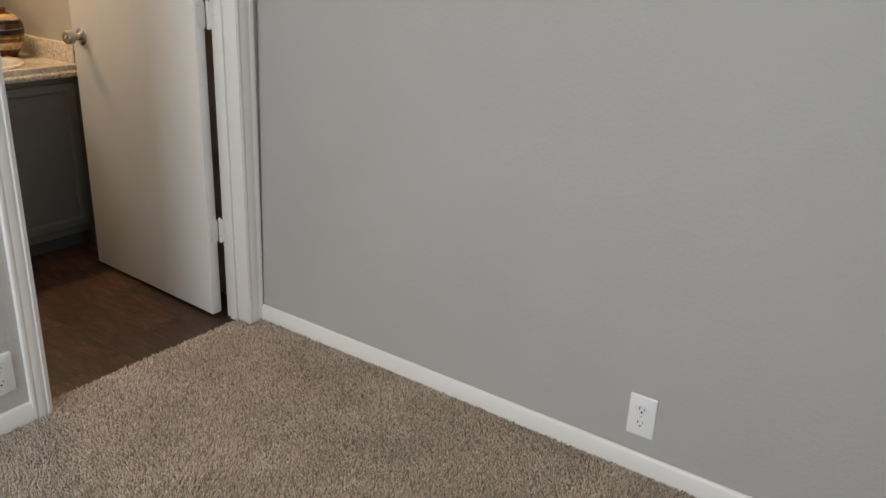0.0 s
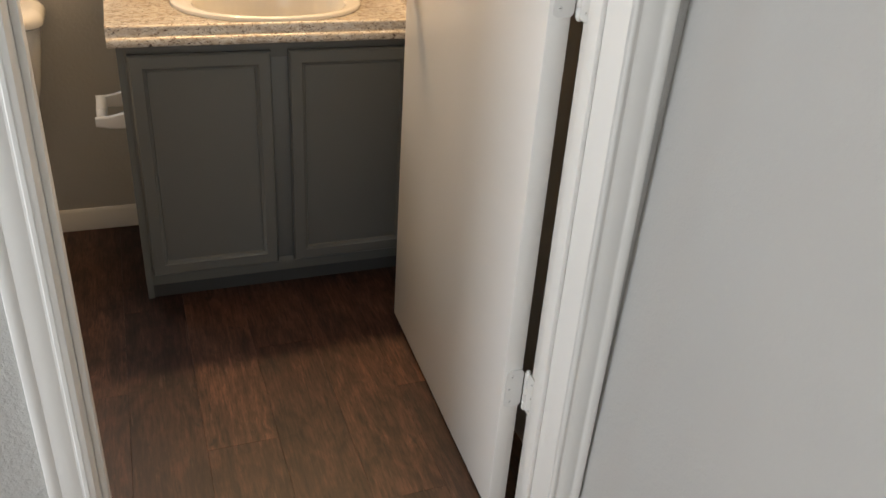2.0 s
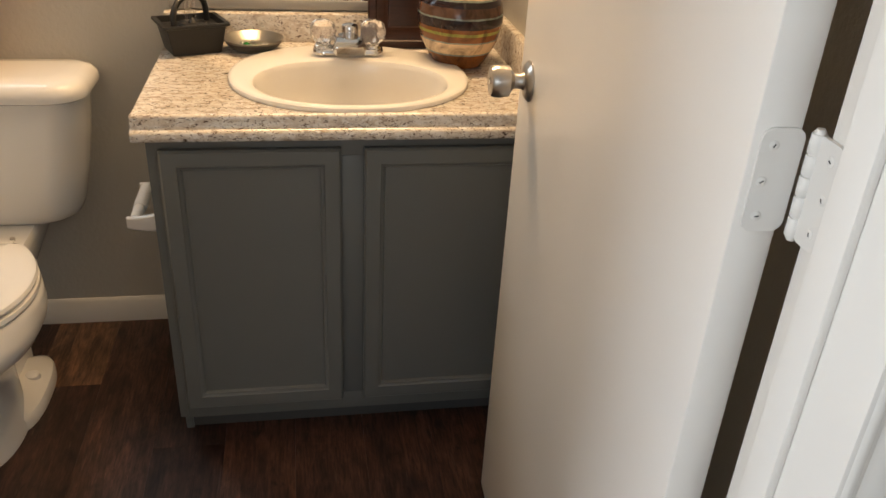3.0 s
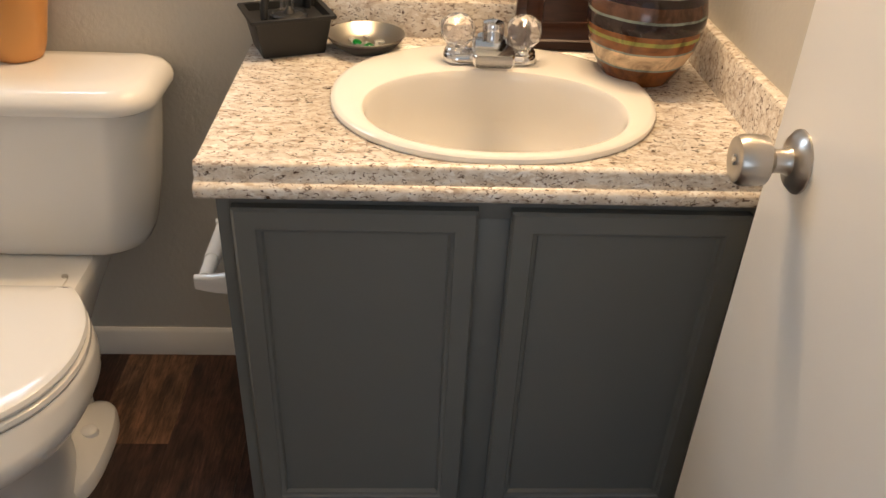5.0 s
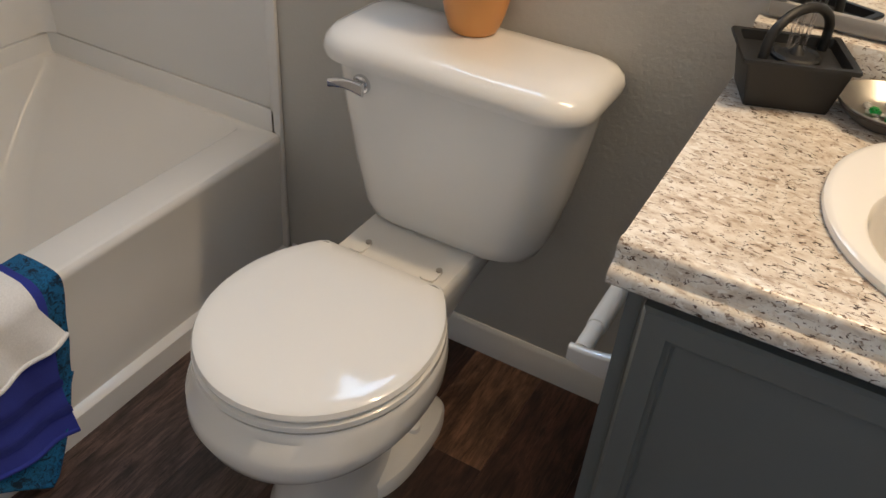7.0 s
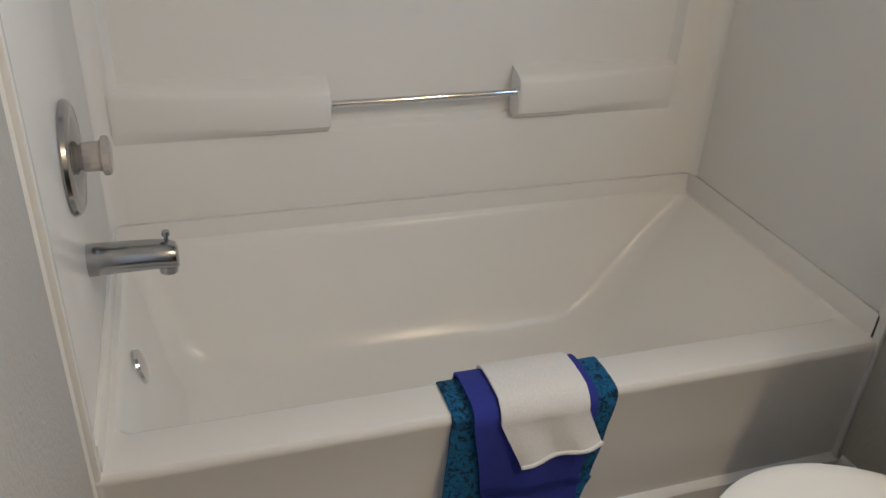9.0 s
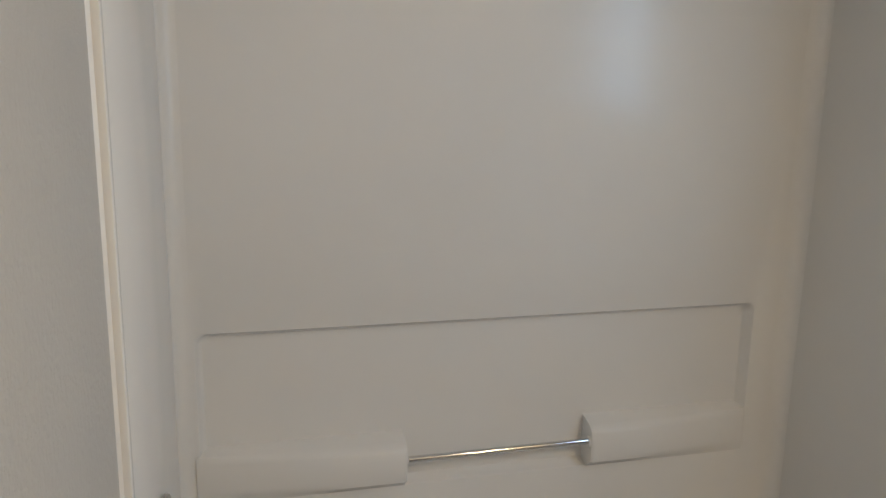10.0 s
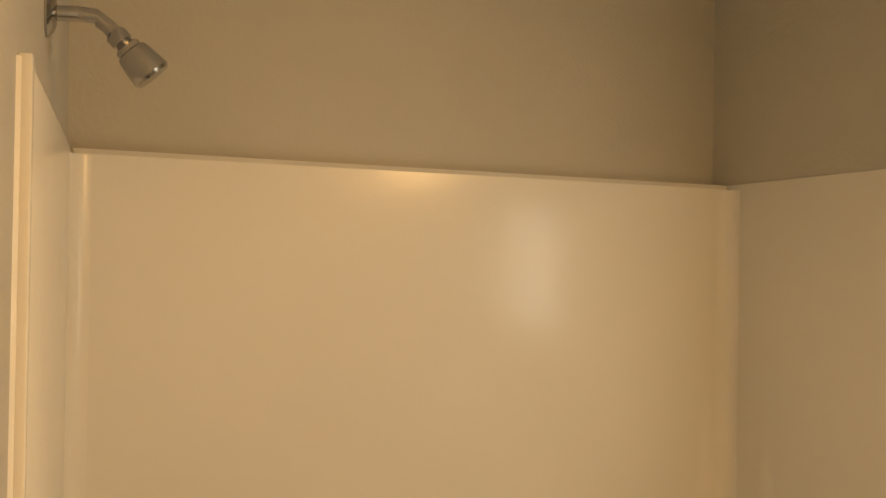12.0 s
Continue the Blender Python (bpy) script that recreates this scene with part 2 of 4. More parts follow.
def loft(rings, cap0=True, cap1=True, closed=True):
    """Skin over rings of points, all of one length."""
    bm = bmesh.new()
    rows = [[bm.verts.new(p) for p in r] for r in rings]
    n = len(rows[0])
    for a, b in zip(rows, rows[1:]):
        for i in range(n if closed else n - 1):
            j = (i + 1) % n
            bm.faces.new((a[i], a[j], b[j], b[i]))
    if cap0:
        bm.faces.new(rows[0][::-1])
    if cap1:
        bm.faces.new(rows[-1])
    return bm


def lathe(profile, n=40, cap0=True, cap1=False):
    """profile: (radius, height) from bottom to top."""
    return loft([[(r * math.cos(2 * math.pi * i / n), r * math.sin(2 * math.pi * i / n), z) for i in range(n)] for r, z in profile], cap0, cap1)


def oval(cx, cy, z, a, b, power=2.0, n=56):
    out = []
    for i in range(n):
        t = 2 * math.pi * i / n
        c, s = math.cos(t), math.sin(t)
        out.append((cx + a * math.copysign(abs(c) ** (2 / power), c), cy + b * math.copysign(abs(s) ** (2 / power), s), z))
    return out


def rrect(x0, x1, y0, y1, r, n=6, rb=None):
    """Corners of a rounded rectangle, 4 * (n + 1) points, counter-clockwise; rb: another radius for its two far corners."""
    out = []
    rb = r if rb is None else rb
    for cx, cy, a0 in ((x1 - rb, y1 - rb, 0), (x0 + rb, y1 - rb, 90), (x0 + r, y0 + r, 180), (x1 - r, y0 + r, 270)):
        q = rb if a0 < 180 else r
        for i in range(n + 1):
            a = radians(a0 + 90 * i / n)
            out.append((cx + q * math.cos(a), cy + q * math.sin(a)))
    return out


def extrude(profile, along, a, b):
    """A closed 2D profile drawn along an axis. For x: (y, z); for y: (x, z); for z: (x, y)."""
    put = {"x": lambda u, w, s: (s, u, w), "y": lambda u, w, s: (u, s, w), "z": lambda u, w, s: (u, w, s)}[along]
    return loft([[put(u, w, s) for u, w in profile] for s in (a, b)])


def tube(points, radius, n=12, cap=True):
    """A round bar along points; radius a number or a list."""
    pts = [Vector(p) for p in points]
    radii = radius if isinstance(radius, (list, tuple)) else [radius] * len(pts)
    rings, side = [], None
    for i, p in enumerate(pts):
        d = (pts[min(i + 1, len(pts) - 1)] - pts[max(i - 1, 0)]).normalized()
        if side is None:
            side = d.orthogonal().normalized()
        side = (side - d * side.dot(d)).normalized()
        up = d.cross(side)
        rings.append([p + radii[i] * (side * math.cos(2 * math.pi * k / n) + up * math.sin(2 * math.pi * k / n)) for k in range(n)])
    return loft(rings, cap, cap)


def moved(bm, m):
    bmesh.ops.transform(bm, matrix=m, verts=bm.verts)
    return bm

# ---- the plan: door wall at y 0, bathroom behind it, bedroom before it ----
XR, XB = 0.069, 0.118          # right wall of the bedroom, of the bathroom
XW, YF, YD = -2.262, 1.582, 0.117   # bathroom: back wall of the tub, far wall, door wall's inner face
YT = 0.164                     # its inner face at the tub, furred out
YB = 0.013                     # door wall's bedroom face
JL, JR = -0.714, 0.003        # faces of the two door jambs
H = 2.42
BX0, BY0 = -3.4, -3.7          # the bedroom's far corner
SX, SN, SFAR, STOP = -2.195, 0.177, 1.575, 1.758   # tub surround: back, near end, far end, top
TX0, TX1, RIM = -2.195, -1.505, 0.352             # tub

def pierced(along, a0, a1, b0, b1, w0, w1, z0, z1):
    """A wall along one axis, from a0 to a1, b0 to b1 thick, with one opening."""
    bm = bmesh.new()
    for p0, p1, q0, q1 in ((a0, w0, 0, H), (w1, a1, 0, H), (w0, w1, 0, z0), (w0, w1, z1, H)):
        if along == "x":
            box(p0, p1, b0, b1, q0, q1, bm=bm)
        else:
            box(b0, b1, p0, p1, q0, q1, bm=bm)
    return bm


# walls
LEAN = 0.026                   # the bedroom's right wall leans back, in metres a metre
bm = box(XR, XR + 0.05, BY0, YD, 0, H)
for p in bm.verts:
    p.co.x += LEAN * p.co.z
structure("wall_bedroom_right", bm, WALL, "smooth light grey painted bedroom wall", "wall")
bm = bmesh.new()
box(BX0, JL - 0.09, YB, YT, 0, H, bm=bm)
box(JL - 0.09, JL - 0.018, YB, YD, 0, H, bm=bm)
box(JR + 0.018, XB, YB, YD, 0, H, bm=bm)
box(JL - 0.018, JR + 0.018, YB, YD, 2.07, H, bm=bm)
structure("wall_door", bm, WALL_PEEL, "light grey painted wall with the bathroom doorway", "wall")
structure("wall_bath_right", box(XB, XB + 0.1, YD, YF, 0, H), WALL_BATH, "greige painted bathroom wall beside the vanity", "wall")
structure("wall_bath_far", pierced("x", XW - 0.1, XB + 0.1, YF, YF + 0.1, -1.40, -0.98, 1.15, 1.76), WALL_BATH, "greige painted wall behind toilet and vanity", "wall")
structure("wall_bath_tub", box(XW - 0.1, XW, YB, YF, 0, H), WALL_BATH, "greige painted wall above the tub surround", "wall")

structure("wall_bedroom_back", pierced("x", BX0, XR + 0.05, BY0 - 0.12, BY0, -2.2, -0.7, 0.7, 2.05), WALL, "light grey painted bedroom wall with a window opening", "wall")
structure("wall_bedroom_window", pierced("y", BY0, YB, BX0 - 0.12, BX0, -1.6, -0.2, 0.7, 2.05), WALL, "light grey painted wall with a window opening", "wall")
structure("ceiling", box(BX0 - 0.12, XR + 0.16, BY0 - 0.1, YF + 0.1, H, H + 0.1), CEIL, "plain white ceiling", "ceiling")

# small window above the toilet, frosted
win = tagged(new("window_bath"), label="small white-framed frosted window above the toilet", category="window", kind="structure")
for a, b in ((1.15, 1.185), (1.725, 1.76), (1.440, 1.465)):
    part("window_rail", box(-1.40, -0.98, YF + 0.03, YF + 0.075, a, b, 0.003), TRIM, win)
for a, b in ((-1.40, -1.37), (-1.01, -0.98)):
    part("window_stile", box(a, b, YF + 0.031, YF + 0.074, 1.185, 1.725, 0.003), TRIM, win)
for a, b in ((1.185, 1.44), (1.465, 1.725)):
    pane = part("pane", box(-1.37, -1.01, YF + 0.050, YF + 0.054, a, b), FROST, win)
    pane.visible_shadow = False

# floors
structure("subfloor", box(BX0, XR + 0.05, BY0, YF, -0.12, -0.012), BACKING, "plain ground below the flooring", "floor")
CY1 = 0.058
structure("carpet", box(BX0, XR, BY0, YB, -0.012, -0.002), BACKING, "tan and brown cut-pile bedroom carpet", "carpet")
structure("carpet_threshold", box(JL, JR, YB, CY1, -0.012, -0.002), BACKING, "carpet edge tucked into the doorway", "carpet")

# trim: casings, jambs, stops
CAS = [(0, 0.013), (0, 0.005), (0.003, 0.0025), (0.008, 0.0025), (0.0105, 0.0048), (0.014, 0.0038), (0.022, 0.0026), (0.038, 0.0022), (0.041, 0.0030), (0.044, 0.0018), (0.048, 0.0006), (0.055, 0.0004), (0.0585, 0.0014), (0.060, 0.0035), (0.060, 0.013)]
door_frame = thing("door_frame", 0, 0, 0, "white painted door casing and jambs around the doorway", "door frame")
tagged(door_frame, kind="structure")
part("casing", loft([[(0.006 + u * grow, w, z) for u, w in CAS] for z, grow in ((0, 1.03), (0.4, 1.10), (1.0, 1.15), (2.13, 1.22))]), TRIM, door_frame)
part("casing", extrude([(JL - 0.006 - u * 0.85, w) for u, w in CAS], "z", 0, 2.13), TRIM, door_frame)
part("head_casing", extrude([(w, 2.07 + u) for u, w in CAS], "x", JL - 0.006, 0.008), TRIM, door_frame)
part("jamb", box(JR, JR + 0.018, 0.004, YD, 0, 2.05, 0.0015), TRIM, door_frame)
part("jamb", box(JL - 0.018, JL, 0.004, YD, 0, 2.05, 0.0015), TRIM, door_frame)
part("head_jamb", box(JL - 0.018, JR + 0.018, 0.004, YD, 2.05, 2.07), TRIM, door_frame)
part("door_stop", box(JR - 0.009, JR, 0.06, 0.092, 0, 2.05, 0.002), TRIM, door_frame)
part("door_stop", box(JL, JL + 0.009, 0.06, 0.092, 0, 2.05, 0.002), TRIM, door_frame)

# baseboards
BASE = [(0, 0), (0.012, 0), (0.012, 0.040), (0.0095, 0.044), (0.0095, 0.050), (0.005, 0.056), (0.003, 0.058), (0, 0.058)]
structure("baseboard_right", extrude([(XR - u, w) for u, w in BASE], "y", BY0, 0.0), TRIM, "low white painted baseboard", "baseboard")
structure("baseboard_door_wall", extrude([(YB - u, w) for u, w in BASE], "x", BX0, JL - 0.057), TRIM, "low white painted baseboard", "baseboard")
BASE2 = [(u, w * 1.2) for u, w in BASE]
structure("baseboard_bath", extrude([(YF - u, w) for u, w in BASE2], "x", TX1 + 0.012, -0.633), TRIM, "white painted baseboard on the bathroom wall", "baseboard")


# ---- door ----
door = thing("door", -0.004, 0.133, 0, "white painted flat slab door, swung open into the bathroom", "door", turn=-2.4)
tagged(door, kind="structure")
DL = 0.728
slab = part("slab", box(-0.038, -0.001, 0.006, 0.006 + DL, 0.012, 2.04, 0.0025), DOOR, door)


def hinge(z):
    """A butt hinge, painted over: a leaf on the door's edge, a leaf on the jamb, and the knuckles."""
    kx, ky, hh = 0.0052, -0.0055, 0.041
    h = part("hinge", tube([(kx, ky, z - hh - 0.003), (kx, ky, z - hh - 0.001), (kx, ky, z + hh + 0.001), (kx, ky, z + hh + 0.003)], [0.003, 0.0043, 0.0043, 0.003], 14), HINGE, door, "butt hinge painted over in white")
    for k in range(5):
        z0, z1 = z - hh + 2 * hh * k / 5 + 0.0006, z - hh + 2 * hh * (k + 1) / 5 - 0.0006
        part("knuckle", tube([(kx, ky, z0), (kx, ky, z0 + 0.0008), (kx, ky, z1 - 0.0008), (kx, ky, z1)], [0.0052, 0.0058, 0.0058, 0.0052], 16), HINGE, h)
    leaf = loft([[(a, yy, b) for a, b in rrect(-0.032, 0.001, z - hh, z + hh, 0.009)] for yy in (0.0030, 0.0062)])
    part("leaf", leaf, HINGE, h)
    leaf = loft([[(xx, a, b) for a, b in rrect(-0.041, -0.006, z - hh, z + hh, 0.009)] for xx in (0.0040, 0.0075)])
    part("leaf", leaf, HINGE, h)
    for dx, dz in ((-0.022, 0.028), (-0.025, 0.0), (-0.022, -0.028)):
        for m, ax in ((pose(dx, 0.0029, z + dz, 90, 0, 0), 0), (pose(0.0039, dx - 0.006, z + dz, 0, -90, 0), 1)):
            sc_ = part("screw", moved(lathe([(0.0040, -0.0005), (0.0040, 0.0002), (0.0030, 0.0008), (0.0005, 0.0009)], 14, True, True), m), HINGE, h)
            part("slot", moved(box(-0.0016, 0.0016, -0.0005, 0.0005, 0.0007, 0.0011), m @ pose(0, 0, 0, 0, 0, 35 + 900 * dz)), SLOT, sc_)


hinge(0.318)
hinge(1.027)
hinge(1.84)
kn = part("knob", moved(lathe([(0.0, 0), (0.031, 0), (0.031, 0.003), (0.026, 0.008), (0.014, 0.011), (0.0115, 0.015), (0.0115, 0.026), (0.017, 0.030), (0.0235, 0.034), (0.0248, 0.044), (0.0245, 0.056), (0.022, 0.0615), (0.016, 0.063), (0.0095, 0.0605), (0.0, 0.060)], 40, False, False), pose(-0.037, 0.006 + DL - 0.062, 0.895, 0, -90, 0)), NICKEL, door, "brushed nickel door knob with a privacy button")
part("privacy_button", moved(lathe([(0.0055, 0.058), (0.0055, 0.0625), (0.003, 0.0635)], 20, True, True), pose(-0.037, 0.006 + DL - 0.062, 0.895, 0, -90, 0)), CHROME, kn)
kn2 = part("knob", moved(lathe([(0.0, 0), (0.031, 0), (0.026, 0.008), (0.0115, 0.015), (0.0115, 0.026), (0.0235, 0.034), (0.0245, 0.056), (0.016, 0.063), (0.0, 0.062)], 32, False, False), pose(-0.001, 0.006 + DL - 0.062, 0.895, 0, 90, 0)), NICKEL, door, "brushed nickel door knob")
part("latch_plate", box(-0.031, -0.007, DL + 0.0055, DL + 0.0072, 0.866, 0.924, 0.001), NICKEL, door)


# ---- outlets ----
def outlet(x, y, z, turn, decora):
    """A duplex outlet on a screwed plate; faces -y before the turn."""
    o = thing("wall_outlet", x, y, z, "white plastic duplex outlet and cover plate low on the wall", "outlet", "bedroom outlets", turn)
    w, h = (0.0385, 0.058) if decora else (0.036, 0.058)
    rings = [[(a, yy, b) for a, b in rrect(-w + d, w - d, -h + d, h - d, 0.004)] for yy, d in ((0, 0), (-0.003, 0), (-0.0055, 0.0035))]
    part("plate", loft(rings), PLASTIC, o)
    if decora:
        f = part("receptacle", box(-0.0167, 0.0167, -0.0072, -0.004, -0.0335, 0.0335, 0.0006), PLASTIC, o)
        part("receptacle_seam", box(-0.0172, 0.0172, -0.0058, -0.004, -0.034, 0.034), GAPM, o)
    for s in (-1, 1):
        cz = s * 0.0195
        if not decora:
            f = part("receptacle", loft([[(a, yy, cz + b) for a, b in rrect(-0.0165, 0.0165, -0.0142, 0.0142, 0.009)] for yy in (-0.004, -0.0072)]), PLASTIC, o)
        part("slot", box(-0.0078, -0.0056, -0.0076, -0.006, cz - 0.001, cz + 0.0075), SLOT, f)
        part("slot", box(0.0054, 0.0074, -0.0076, -0.006, cz, cz + 0.0068), SLOT, f)
        part("ground_hole", tube([(0, -0.006, cz - 0.0065), (0, -0.0076, cz - 0.0065)], 0.0027, 12), SLOT, f)
    part("screw", tube([(0, -0.005, 0), (0, -0.0068, 0)], [0.0034, 0.0028], 12), SCREW, o)
    return o


outlet(-0.8385, YB, 0.167, 0, True)
outlet(XR + 0.0042, -1.388, 0.163, -90, False)


# ---- vanity ----
VX0, VX1, VF = -0.633, XB, 1.066     # cabinet sides, face frame's front
CT = 0.757                           # counter top
van = thing("vanity_cabinet", 0, 0, 0, "grey painted two-door vanity cabinet against the wall", "cabinet")
CTB = CT - 0.044
bm = bmesh.new()
box(VX0, VX0 + 0.016, VF, YF, 0.075, CTB, bm=bm)
box(VX0, VX0 + 0.016, 1.118, YF, 0.0, 0.0745, bm=bm)
part("side_panel", bm, CABINET, van)
part("side_panel", box(VX1 - 0.016, VX1, VF, YF, 0.0, CTB), CABINET, van)
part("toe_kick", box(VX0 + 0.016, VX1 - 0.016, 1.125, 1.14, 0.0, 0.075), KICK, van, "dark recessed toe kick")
part("bottom_rail", box(VX0 + 0.016, VX1 - 0.016, VF, VF + 0.02, 0.072, 0.115, 0.001), CABINET, van)
part("top_rail", box(VX0 + 0.016, VX1 - 0.016, VF, VF + 0.02, 0.672, CTB, 0.001), CABINET, van)
part("stile", box(-0.305, -0.222, VF, VF + 0.02, 0.115, 0.672, 0.001), CABINET, van)
part("stile", box(VX0 + 0.016, VX0 + 0.045, VF, VF + 0.02, 0.115, 0.672, 0.001), CABINET, van)
part("stile", box(VX1 - 0.05, VX1 - 0.016, VF, VF + 0.02, 0.115, 0.672, 0.001), CABINET, van)
# dark sheet close behind the face frame
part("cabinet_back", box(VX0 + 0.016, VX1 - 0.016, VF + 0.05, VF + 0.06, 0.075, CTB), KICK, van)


def cabinet_door(x0, x1, z0, z1):
    """Flat-panel door: mitred frame with a stepped inner edge, and a recessed panel."""
    y = VF - 0.0005
    f = [(0.0, 0.0), (0.0, -0.013), (0.004, -0.0175), (0.030, -0.0175), (0.0325, -0.0145), (0.0365, -0.0135), (0.040, -0.0075)]
    rings = [[(a, y + w, b) for a, b in ((x0 + d, z0 + d), (x1 - d, z0 + d), (x1 - d, z1 - d), (x0 + d, z1 - d))] for d, w in f]
    d = part("cabinet_door", loft(rings, True, False), CABINET, van)
    part("panel", box(x0 + 0.038, x1 - 0.038, y - 0.0078, y - 0.004, z0 + 0.038, z1 - 0.038), CABINET, d)


cabinet_door(-0.612, -0.287, 0.108, 0.691)
cabinet_door(-0.243, 0.082, 0.108, 0.691)

# post-formed worktop: raised no-drip bead and a rolled front edge, with its splashes
cx0, cyf = -0.650, 1.031
prof = [(YF, CT - 0.03), (YF, CT), (cyf + 0.034, CT), (cyf + 0.028, CT + 0.0012), (cyf + 0.022, CT + 0.0032), (cyf + 0.0175, CT + 0.0034), (cyf + 0.0135, CT + 0.0015), (cyf + 0.0115, CT - 0.002),
        (cyf + 0.0115, CT - 0.008), (cyf + 0.0125, CT - 0.014), (cyf + 0.0115, CT - 0.0175), (cyf + 0.008, CT - 0.0195), (cyf + 0.003, CT - 0.021), (cyf - 0.001, CT - 0.0235), (cyf - 0.0032, CT - 0.027), (cyf - 0.0038, CT - 0.032),
        (cyf - 0.002, CT - 0.038), (cyf + 0.002, CT - 0.042), (cyf + 0.010, CT - 0.0445), (cyf + 0.028, CT - 0.045), (cyf + 0.034, CT - 0.03)]
top = tagged(link_mesh("worktop", extrude(prof, "x", cx0, XB), STONE), label="speckled cream stone-look laminate worktop on the vanity", category="counter")
hole = link_mesh("cut", loft([oval(-0.255, 1.283, z, 0.222, 0.19) for z in (0.6, 0.9)]), STONE)
mod = top.modifiers.new("hole", "BOOLEAN")
mod.operation, mod.object, mod.solver = "DIFFERENCE", hole, "EXACT"
dg = bpy.context.evaluated_depsgraph_get()
cutme = bpy.data.meshes.new_from_object(top.evaluated_get(dg))
top.modifiers.clear()
top.data = cutme
bpy.data.objects.remove(hole)
BST = 0.822
part("backsplash", extrude([(YF, CT), (YF - 0.032, CT), (YF - 0.032, BST - 0.008), (YF - 0.030, BST - 0.002), (YF - 0.025, BST), (YF - 0.006, BST), (YF, BST - 0.001)], "x", cx0, XB - 0.001), STONE, top)
part("side_splash", extrude([(XB, CT), (XB - 0.020, CT), (XB - 0.020, BST + 0.004), (XB - 0.017, BST + 0.009), (XB - 0.012, BST + 0.0105), (XB - 0.002, BST + 0.0105), (XB, BST + 0.009)], "y", cyf + 0.03, YF - 0.0325), STONE, top)

# sink
sink = thing("sink", -0.256, 1.274, CT, "oval biscuit-coloured china drop-in sink in the worktop", "sink")
RS = [(0.24, 0.217, 0.0, 0.000), (0.2415, 0.2185, 0.0, 0.004), (0.2405, 0.2175, 0.0, 0.0085), (0.237, 0.214, 0.0, 0.0112), (0.232, 0.209, -0.002, 0.0122), (0.211, 0.178, -0.028, 0.0118), (0.1965, 0.151, -0.050, 0.0108),
      (0.1925, 0.1465, -0.051, 0.0095), (0.1905, 0.1445, -0.051, 0.0065), (0.188, 0.142, -0.051, -0.004), (0.18, 0.135, -0.050, -0.045), (0.168, 0.125, -0.048, -0.085), (0.14, 0.102, -0.045, -0.118), (0.09, 0.065, -0.041, -0.137), (0.022, 0.022, -0.038, -0.143)]
part("basin", loft([oval(0, dy, z, a, b, 2.12, 72) for a, b, dy, z in RS], False, True), BISCUIT, sink)
part("drain", moved(lathe([(0.021, -0.001), (0.021, 0.002), (0.016, 0.003), (0.004, 0.001)], 28, True, True), pose(0, -0.038, -0.143)), CHROME, sink)

# faucet: centreset, faceted acrylic knobs
fau = thing("faucet", -0.251, 1.411, CT + 0.0143, "chrome centreset faucet with two clear faceted acrylic knobs", "faucet")
base = loft([[(a, b, z) for a, b in rrect(-0.076 + d, 0.076 - d, -0.026 + d, 0.026 - d, 0.024 - d, 8)] for z, d in ((0, 0), (0.006, 0), (0.012, 0.002), (0.014, 0.005))])
part("base", base, CHROME, fau)
body = loft([[(a, b - 0.006, z) for a, b in rrect(-w, w, -d, d, r)] for w, d, r, z in ((0.036, 0.024, 0.010, 0.008), (0.033, 0.024, 0.010, 0.020), (0.028, 0.023, 0.012, 0.032), (0.021, 0.020, 0.014, 0.040))])
part("spout_body", body, CHROME, fau)
part("spout", loft([[(a, 0.0 - t * 0.082, 0.026 + b + 0.006 * math.sin(t * 2.6) - 0.006 * t * t) for a, b in rrect(-w, w, -0.014 + 0.005 * t, 0.012 - 0.002 * t, 0.006)] for t, w in ((0, 0.031), (0.25, 0.0315), (0.5, 0.0325), (0.8, 0.0335), (0.95, 0.032), (1.0, 0.029))]), CHROME, fau)
part("lift_knob", moved(lathe([(0.017, 0.036), (0.0178, 0.040), (0.0178, 0.055), (0.0165, 0.059), (0.010, 0.0615), (0.001, 0.062)], 32, True, True), pose(0.004, 0.006, 0)), CHROME, fau)


def faucet_knob(x):
    n = 9
    rings = []
    for r, z, s in ((0.0125, 0.012, 0), (0.014, 0.020, 0), (0.0265, 0.034, 0.5), (0.029, 0.048, 0), (0.0265, 0.062, 0.5), (0.016, 0.070, 0), (0.006, 0.0705, 0.5)):
        rings.append([(x + r * math.cos(2 * math.pi * (i + s) / n), r * math.sin(2 * math.pi * (i + s) / n), z) for i in range(n)])
    bm = bmesh.new()
    rows = [[bm.verts.new(p) for p in q] for q in rings]
    for k, (a, b) in enumerate(zip(rows, rows[1:])):
        sa, sb = (0, 0, 0.5, 0, 0.5, 0, 0.5)[k:k + 2]
        for i in range(n):
            j = (i + 1) % n
            if sa == sb:
                bm.faces.new((a[i], a[j], b[j], b[i]))
            elif sb > sa:
                bm.faces.new((a[i], a[j], b[i])), bm.faces.new((a[j], b[j], b[i]))
            else:
                bm.faces.new((a[i], a[j], b[j])), bm.faces.new((a[i], b[j], b[i]))
    bm.faces.new(rows[0][::-1]), bm.faces.new(rows[-1])
    k = part("knob", bm, CLEAR, fau, "clear faceted acrylic knob", smooth=False)
    part("collar", moved(lathe([(0.021, 0), (0.021, 0.006), (0.017, 0.012), (0.0125, 0.014)], 28, True, True), pose(x, 0, 0.008)), CHROME, k)
    part("stem", tube([(x, 0, 0.014), (x, 0, 0.030)], 0.0035, 12), CHROME, k)


faucet_knob(-0.0535)
faucet_knob(0.0535)

